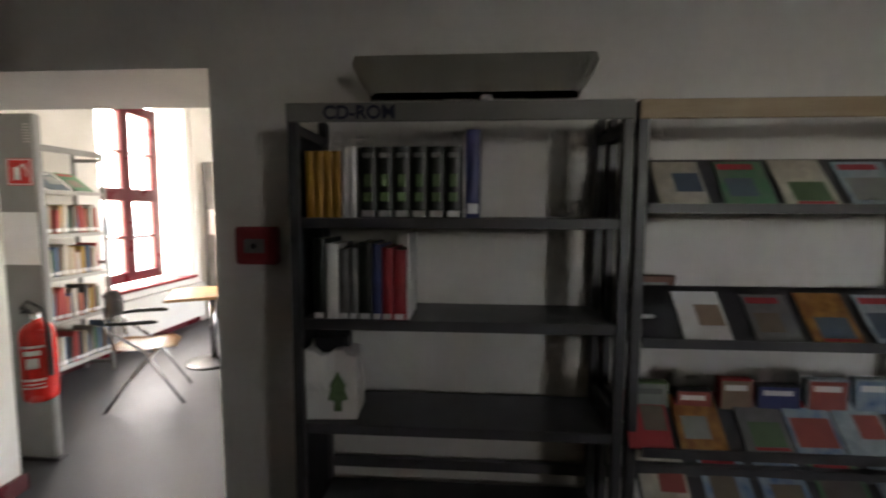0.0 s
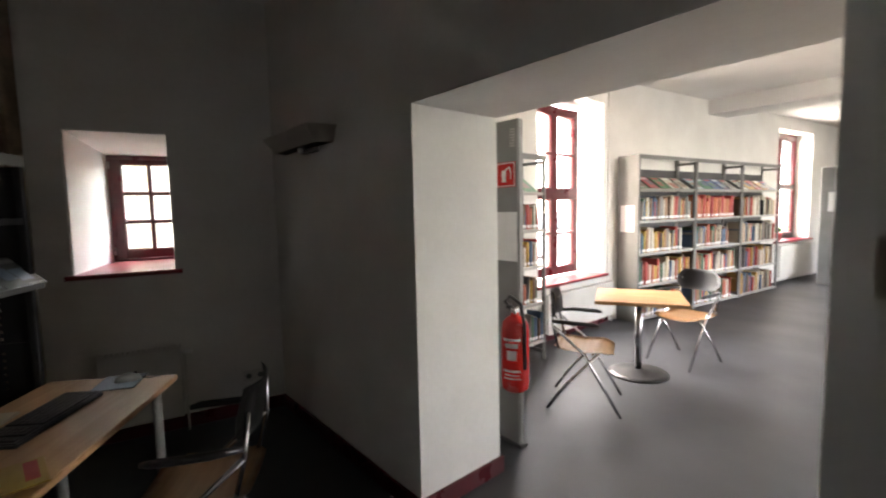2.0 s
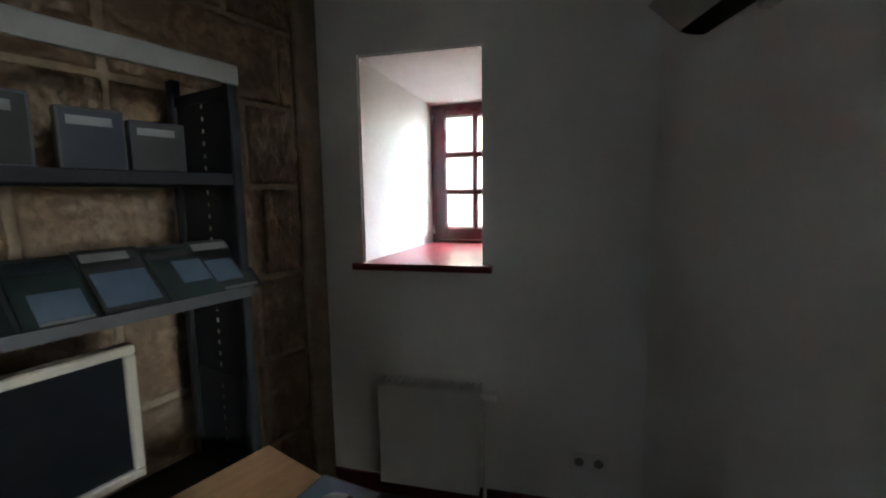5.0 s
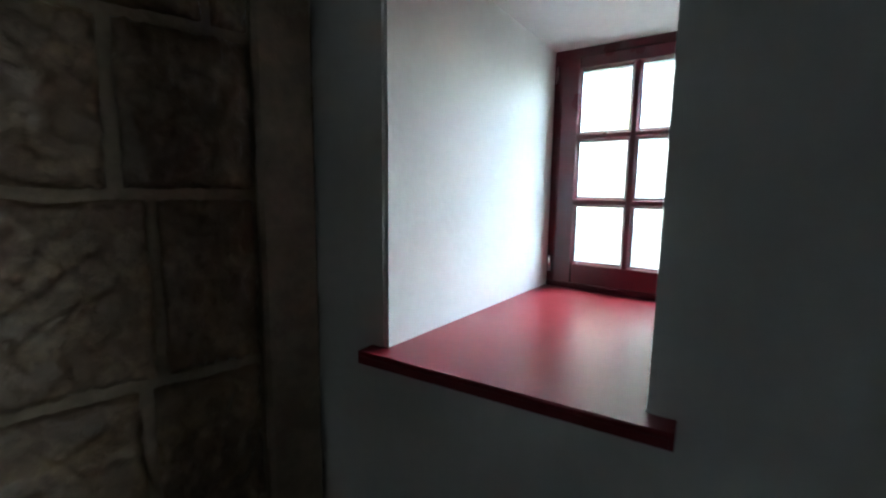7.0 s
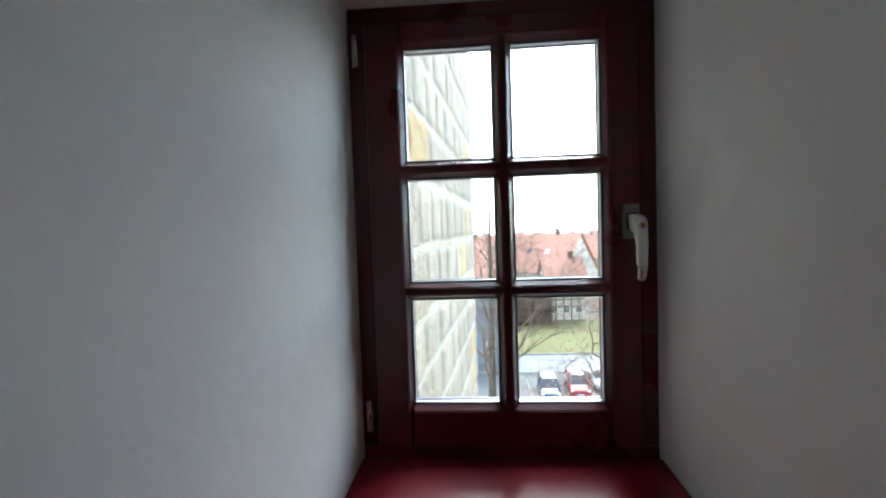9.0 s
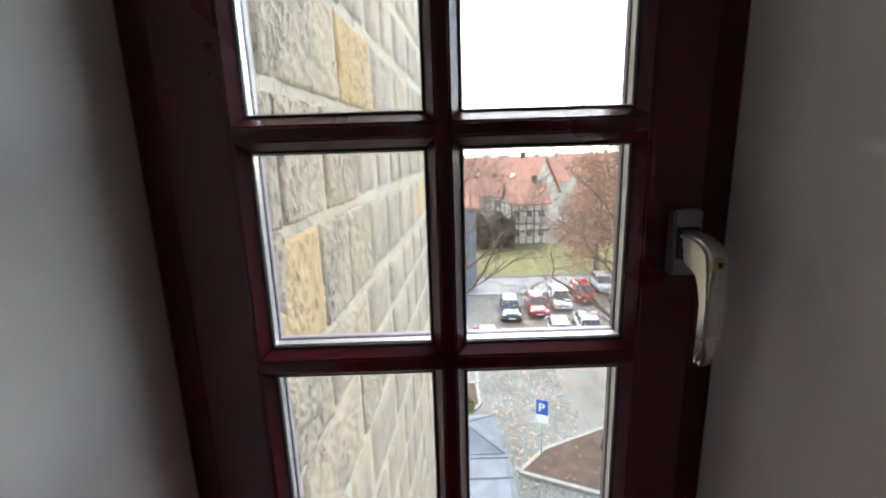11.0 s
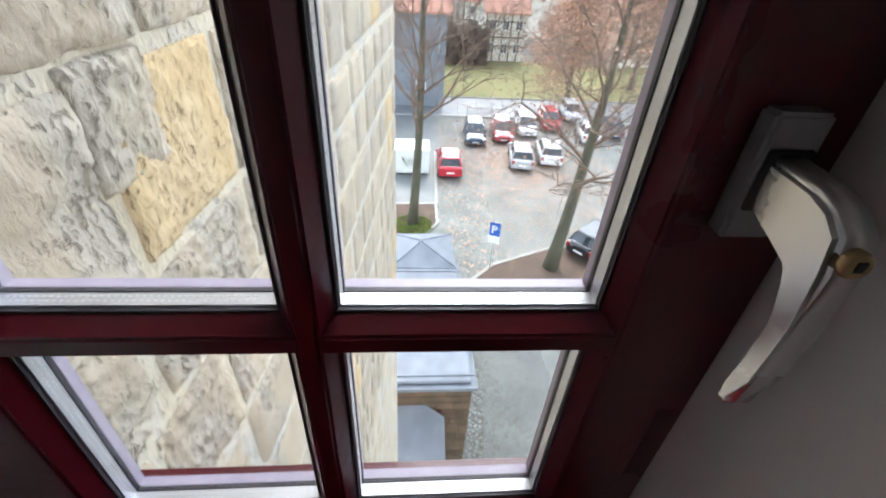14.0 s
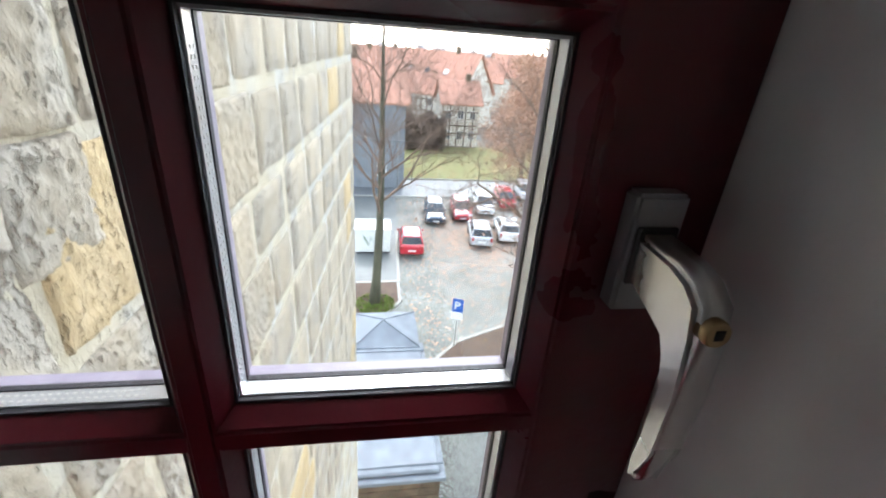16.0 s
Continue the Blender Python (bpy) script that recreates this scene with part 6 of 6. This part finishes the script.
# ---- houses ----
def house(m, lx, ly, eave, ridge, label, wallm, roofm=None, along_y=True, wins=3, floors=2, timber=False, skylights=0):
    """Gabled house centred on its plot; ridge along local y. Walls with beams, windows, overhanging roof."""
    roofm = roofm or ROOFRED
    h = thing("house", m, label, "house")
    bm = bmesh.new()
    vs = [bm.verts.new(p) for p in ((-lx / 2, -ly / 2, 0), (lx / 2, -ly / 2, 0), (lx / 2, ly / 2, 0), (-lx / 2, ly / 2, 0), (-lx / 2, -ly / 2, eave), (lx / 2, -ly / 2, eave), (lx / 2, ly / 2, eave), (-lx / 2, ly / 2, eave), (0, -ly / 2, ridge), (0, ly / 2, ridge))]
    for f in ((0, 1, 5, 8, 4), (2, 3, 7, 9, 6), (1, 2, 6, 5), (3, 0, 4, 7)):
        bm.faces.new([vs[i] for i in f])
    part("wall", bm, wallm, h)
    o, th = 0.45, 0.18
    sl = (ridge - eave) / (lx / 2)
    for sgn in (-1, 1):
        bm = bmesh.new()
        xe = sgn * (lx / 2 + o)
        ze = eave - o * sl
        a = [bm.verts.new((x, y, z + d)) for d in (0.0, th) for x, y, z in ((0, -ly / 2 - o, ridge), (xe, -ly / 2 - o, ze), (xe, ly / 2 + o, ze), (0, ly / 2 + o, ridge))]
        for f in ((0, 1, 2, 3), (4, 5, 6, 7), (0, 1, 5, 4), (1, 2, 6, 5), (2, 3, 7, 6), (3, 0, 4, 7)):
            bm.faces.new([a[i] for i in f])
        n = int(ly / 0.9)
        for k in range(n + 1):
            y = -ly / 2 - o + k * (ly + 2 * o) / n
            tube(bm, [(sgn * 0.05, y, ridge + th), (xe, y, ze + th)], 0.05, 5)
        bmesh.ops.recalc_face_normals(bm, faces=bm.faces)
        rf = part("roof", bm, roofm, h)
        for k in range(skylights):
            y = -ly * 0.3 + k * ly * 0.25
            q = sgn * lx * 0.26
            part("skylight", B(-0.5, 0.5, -0.4, 0.4, 0, 0.12), WINDARK if k % 2 else RADWHITE, rf, "", pose(q, y, ridge - abs(q) * sl + th, 0, sgn * math.degrees(math.atan(sl)), 0))
    part("chimney", B(-0.35, 0.35, ly * 0.2, ly * 0.2 + 0.7, ridge - 0.5, ridge + 1.0, bev=0.03), DARKSTONE, h)
    for fl in range(floors):
        z = 1.2 + fl * (eave - 0.6) / floors
        for k in range(wins):
            y = -ly / 2 + (k + 0.5) * ly / wins
            for sgn in (1, -1):
                w = part("window", B(sgn * lx / 2 - 0.03, sgn * lx / 2 + 0.05, y - 0.45, y + 0.45, z, z + 1.2), RADWHITE, h)
                part("pane", B(sgn * lx / 2 - 0.02, sgn * lx / 2 + 0.06, y - 0.38, y - 0.03, z + 0.07, z + 1.13), WINDARK, w)
                part("pane", B(sgn * lx / 2 - 0.02, sgn * lx / 2 + 0.06, y + 0.03, y + 0.38, z + 0.07, z + 1.13), WINDARK, w)
        for k in (-1, 1):
            w = part("window", B(k * lx / 5 - 0.45, k * lx / 5 + 0.45, -ly / 2 - 0.05, -ly / 2 + 0.03, z, z + 1.2), RADWHITE, h)
            part("pane", B(k * lx / 5 - 0.38, k * lx / 5 + 0.38, -ly / 2 - 0.06, -ly / 2 + 0.02, z + 0.07, z + 1.13), WINDARK, w)
    if timber:
        for k in range(int(ly / 1.1) + 1):
            y = -ly / 2 + k * 1.1
            part("timber_post", B(lx / 2 - 0.02, lx / 2 + 0.04, y - 0.09, y + 0.09, 0, eave), TIMBER, h)
        for z in (0.1, eave * 0.33, eave * 0.5, eave * 0.8, eave - 0.15):
            part("timber_rail", B(lx / 2 - 0.02, lx / 2 + 0.035, -ly / 2, ly / 2, z - 0.09, z + 0.09), TIMBER, h)
        for k in range(int(lx / 1.2)):
            x = -lx / 2 + 0.6 + k * 1.2
            part("timber_post", B(x - 0.09, x + 0.09, -ly / 2 - 0.04, -ly / 2 + 0.02, 0, eave), TIMBER, h)
    return h


house(pose(-52.4, -4.2, GZ), 9.2, 17.5, 8.4, 11.7, "blue-grey cladded barn with a red tiled roof", SLATEWALL, wins=4, floors=1)
house(pose(-71.0, 13.8, GZ), 7.0, 5.2, 6.2, 8.8, "timber-framed house behind the lawn", RENDER, timber=True, wins=3)
house(pose(-87.0, 13.5, GZ, 0, 0, -40), 12.0, 15.0, 6.0, 12.2, "large house with red tiled roof and skylights", RENDER, skylights=3, wins=4, timber=True)
house(pose(-72.0, 33.0, GZ, 0, 0, 12), 9.0, 13.0, 6.5, 10.5, "pale rendered house behind the brown trees", RENDER, wins=5)
house(pose(-98.0, -2.0, GZ, 0, 0, 25), 11.0, 16.0, 6.5, 11.5, "red-roofed house in the misty distance", RENDER, wins=4)
house(pose(-112.0, 22.0, GZ, 0, 0, -10), 11.0, 18.0, 6.5, 11.0, "red-roofed house in the misty distance", RENDER, wins=4)
house(pose(-125.0, 42.0, GZ, 0, 0, 15), 11.0, 20.0, 7.0, 12.0, "red-roofed house in the misty distance", RENDER, wins=4)
house(pose(-130.0, 4.0, GZ, 0, 0, 5), 11.0, 18.0, 7.0, 11.5, "red-roofed house in the misty distance", RENDER, wins=4)
house(pose(-105.0, 55.0, GZ, 0, 0, 30), 11.0, 16.0, 7.0, 11.5, "red-roofed house in the misty distance", RENDER, wins=4)
# low wooded distance; the haze is put into its pale grey base colour
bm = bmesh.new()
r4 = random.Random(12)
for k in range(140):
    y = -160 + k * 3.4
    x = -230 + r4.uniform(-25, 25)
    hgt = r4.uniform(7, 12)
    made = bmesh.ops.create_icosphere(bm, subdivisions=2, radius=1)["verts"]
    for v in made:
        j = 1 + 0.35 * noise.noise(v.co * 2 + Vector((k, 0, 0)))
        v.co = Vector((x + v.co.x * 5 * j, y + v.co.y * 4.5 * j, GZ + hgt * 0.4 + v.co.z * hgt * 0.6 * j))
tagged(part("backdrop", bm, shade("haze_grey_wood", (0.30, 0.30, 0.29), (0.24, 0.24, 0.235), 0.2, 0.95, bump=0.4, bscale=1)), "low woods on the horizon, coloured haze grey", kind="structure")

# ---- lead-roofed annexe at the tower's foot ----
an = thing("annexe", pose(0, 0, 0), "low stone annexe with grey lead roofs", "building")
part("wall", B(-17.4, -12.25, -2.0, 2.95, GZ, -8.25), DARKSTONE, an)
r5 = random.Random(8)
zc = GZ
while zc < -8.4:
    hh = r5.uniform(0.28, 0.42)
    y = -0.5
    while y < 2.9:
        ww = min(r5.uniform(0.4, 0.8), 2.95 - y)
        part("stone_block", B(-12.26, -12.215, y + 0.012, y + ww - 0.012, zc + 0.012, min(zc + hh, -8.26) - 0.012, bev=0.01), DARKSTONE, an)
        y += ww
    zc += hh
bm = bmesh.new()
box(bm, -17.5, -12.05, -2.0, 3.05, -8.25, -8.12, bev=0.02)
box(bm, -17.3, -12.2, -2.0, 2.9, -8.12, -8.0, bev=0.04)
for k in range(6):
    tube(bm, [(-16.9 + k * 0.9, -2.0, -7.99), (-16.9 + k * 0.9, 3.0, -7.99)], 0.03, 6)
part("lead_roof", bm, LEAD, an)
bm = bmesh.new()
vs = [bm.verts.new(p) for p in ((-17.1, 0.55, -8.0), (-17.1, 2.9, -8.0), (-19.3, 2.9, -8.0), (-19.3, 0.55, -8.0), (-18.1, 1.66, -7.5))]
for f in ((0, 1, 4), (1, 2, 4), (2, 3, 4), (3, 0, 4)):
    bm.faces.new([vs[i] for i in f])
for a in range(4):
    tube(bm, [vs[a].co.copy(), vs[4].co.copy()], 0.03, 6)
tube(bm, [(-17.1, 0.55, -8.0), (-17.1, 2.9, -8.0)], 0.04, 6)
part("turret_roof", bm, LEAD, an, "pale lead pyramid roof")
part("turret_wall", B(-19.2, -17.2, 0.6, 2.85, GZ, -8.0), DARKSTONE, an)
bm = bmesh.new()
vs = [bm.verts.new(p) for p in ((-12.2, 0.7, -9.0), (-12.2, 1.7, -9.0), (-11.9, 2.2, -9.15), (-11.0, 2.2, -9.75), (-11.0, 0.7, -9.75), (-12.2, 2.2, -9.6), (-12.2, 0.7, -9.9), (-11.0, 0.7, -9.95), (-11.0, 2.2, -9.95), (-12.2, 2.2, -9.95))]
for f in ((0, 1, 2, 3, 4), (1, 5, 2), (2, 5, 9, 8, 3), (3, 8, 7, 4), (4, 7, 6, 0)):
    bm.faces.new([vs[i] for i in f])
part("porch_roof", bm, LEAD, an, "small lead covered porch roof")
part("porch_wall", B(-12.2, -11.1, 0.7, 2.1, GZ, -9.9), DARKSTONE, an)

# ---- tower wall beside the window, in its own frame: x runs towards the window, y outwards ----
FAR = Vector((-5.0, 0.625, -0.036)) + Vector((-4.2, 0.375, 0)).normalized() * 4.25
E1 = Vector((4.2, -0.375, 0)).normalized()
TOWER = Matrix.Translation(FAR) @ Matrix(((E1.x, -E1.y, 0, 0), (E1.y, E1.x, 0, 0), (0, 0, 1, 0), (0, 0, 0, 1)))
tower = part("tower_wall", B(0.03, 4.3, -3.0, -0.006, GZ - 0.3, 9.0), MORTOUT, None, "old tower wall of weathered coursed sandstone", TOWER)
tagged(tower, kind="structure")


def stone(w, h, seed, amp, nx=7, nz=6, dep=0.014, chisel=0.0):
    """A weathered block: rough bulging face, uneven edges tucked into the joint."""
    off = Vector((seed * 3.7, seed * 1.3, 0))
    vs, fs = [], []
    for j in range(nz + 1):
        for i in range(nx + 1):
            u, v = i / nx, j / nz
            p = Vector((u * w, 0, v * h))
            edge = min(u * w, (1 - u) * w, v * h, (1 - v) * h)
            n1 = noise.noise(p * 9 + off) + 0.5 * noise.noise(p * 26 + off)
            n1 += chisel / amp * noise.noise(Vector((p.x * 75 + p.z * 40, 0, p.z * 42 - p.x * 20)) + off)
            y = amp * n1 + 0.006 * min(1, edge / 0.03)
            if i in (0, nx):
                p.x += 0.012 * noise.noise(Vector((p.z * 12, seed, i))) + (0.003 if i == 0 else -0.003)
            if j in (0, nz):
                p.z += 0.012 * noise.noise(Vector((p.x * 12, seed, j + 5))) + (0.003 if j == 0 else -0.003)
            if i in (0, nx) or j in (0, nz):
                y = min(y, 0.0) - dep
            vs.append(Vector((p.x, y, p.z)))
    for j in range(nz):
        for i in range(nx):
            a = j * (nx + 1) + i
            fs.append((a, a + nx + 1, a + nx + 2, a + 1))
    return vs, fs


def stone_part(vs, fs, mat, parent, at, smooth=True):
    me = bpy.data.meshes.new("stone")
    me.from_pydata(vs, [], fs)
    me.materials.append(mat)
    me.flip_normals()
    if smooth:
        me.shade_smooth()
    ob = new("stone", me)
    ob.parent = parent
    ob.matrix_basis = Matrix.Translation(at)
    return ob


r6 = random.Random(27)
zs = [1.51, 1.15, 0.87, 0.55]
while zs[-1] > GZ:
    zs.append(zs[-1] - r6.uniform(0.29, 0.38))
zu = [1.51, 1.86, 2.19]
while zu[-1] < 8.8:
    zu.append(zu[-1] + r6.uniform(0.29, 0.38))
levels = sorted(set(zs + zu))
farv, farf = [], []
count, parts = 0, 0
for lo, hi in zip(levels, levels[1:]):
    if abs(lo - 1.15) < 0.01:
        cuts = [-0.06, 0.42, 0.83, 1.12, 1.44, 1.80, 2.14, 2.62, 2.95, 3.4, 3.75, 4.25]
    else:
        cuts = [-0.06]
        while cuts[-1] < 4.25:
            cuts.append(cuts[-1] + r6.choice((0.24, 0.32, 0.38, 0.46, 0.55)) * r6.uniform(0.9, 1.1))
        cuts[-1] = 4.25
        if cuts[-1] - cuts[-2] < 0.15:
            cuts.pop(-2)
    for a, b in zip(cuts, cuts[1:]):
        w, h = b - a, hi - lo
        near = -2.4 < lo < 2.9 and parts < 295
        close = a < 1.2 and 0.3 < lo < 2.2
        amp = 0.008 if a > 0.4 else 0.014
        det = (40, 30) if close else ((10, 8) if near else (3, 2))
        gap = 0.018 if near else 0.004
        vs, fs = stone(w - gap, h - gap, count + 1, amp, *det, 0.014, 0.009 if close else 0.0)
        at = Vector((4.25 - b + gap / 2, 0, lo + gap / 2))
        if near:
            yellow = abs(lo - 1.15) < 0.01 and abs(a - 0.42) < 0.01
            parts += 1
            stone_part(vs, fs, SANDYEL if yellow or (r6.random() < 0.1) else SANDOUT, tower, at)
        else:
            i = len(farv)
            farv += [v + at for v in vs]
            farf += [tuple(q + i for q in f) for f in fs]
        count += 1
vs, fs = stone(0.19, 0.205, 901, 0.006, 24, 24, 0.014, 0.008)
stone_part([v + Vector((0, 0.005, 0)) for v in vs], fs, SANDOUT, tower, Vector((4.25 - 0.585, 0, 1.318)))
me = bpy.data.meshes.new("far_stones")
me.from_pydata(farv, [], farf)
me.materials.append(SANDOUT)
me.flip_normals()
fs_ob = new("far_stones", me)
fs_ob.parent = tower
tagged(fs_ob, "far weathered sandstone courses", kind="stuff")

for ob in scene.objects:
    if ob not in INSIDE and ob.parent is None:
        ob.matrix_basis = WINDOW @ ob.matrix_basis

# stones of the inner south wall
r7 = random.Random(6)
levels = [0.0, 0.4, 0.77, 1.11, 1.475, 1.79, 2.09, 2.37, 2.68, 3.0]
first = {1.475: 0.35, 0.77: 0.33, 1.11: 0.30, 1.79: 0.185, 2.09: 0.16, 0.4: 0.36}
n = 0
for lo, hi in zip(levels, levels[1:]):
    cuts = [0.11, first.get(lo, 0.28) if first.get(lo, 0.28) - 0.11 > 0.06 else 0.4]
    while cuts[-1] < 3.2:
        cuts.append(cuts[-1] + r7.choice((0.3, 0.42, 0.5, 0.6)) * r7.uniform(0.9, 1.1))
    for a, b in zip(cuts, cuts[1:]):
        vs, fs = stone(b - a - 0.008, hi - lo - 0.008, 500 + n, 0.012, *((34, 28) if a < 1.3 else (8, 6)), 0.025, 0.013 if a < 1.3 else 0.0)
        stone_part(vs, fs, SANDIN, stone_wall, Vector((a + 0.004, -0.004, lo + 0.004)))
        n += 1
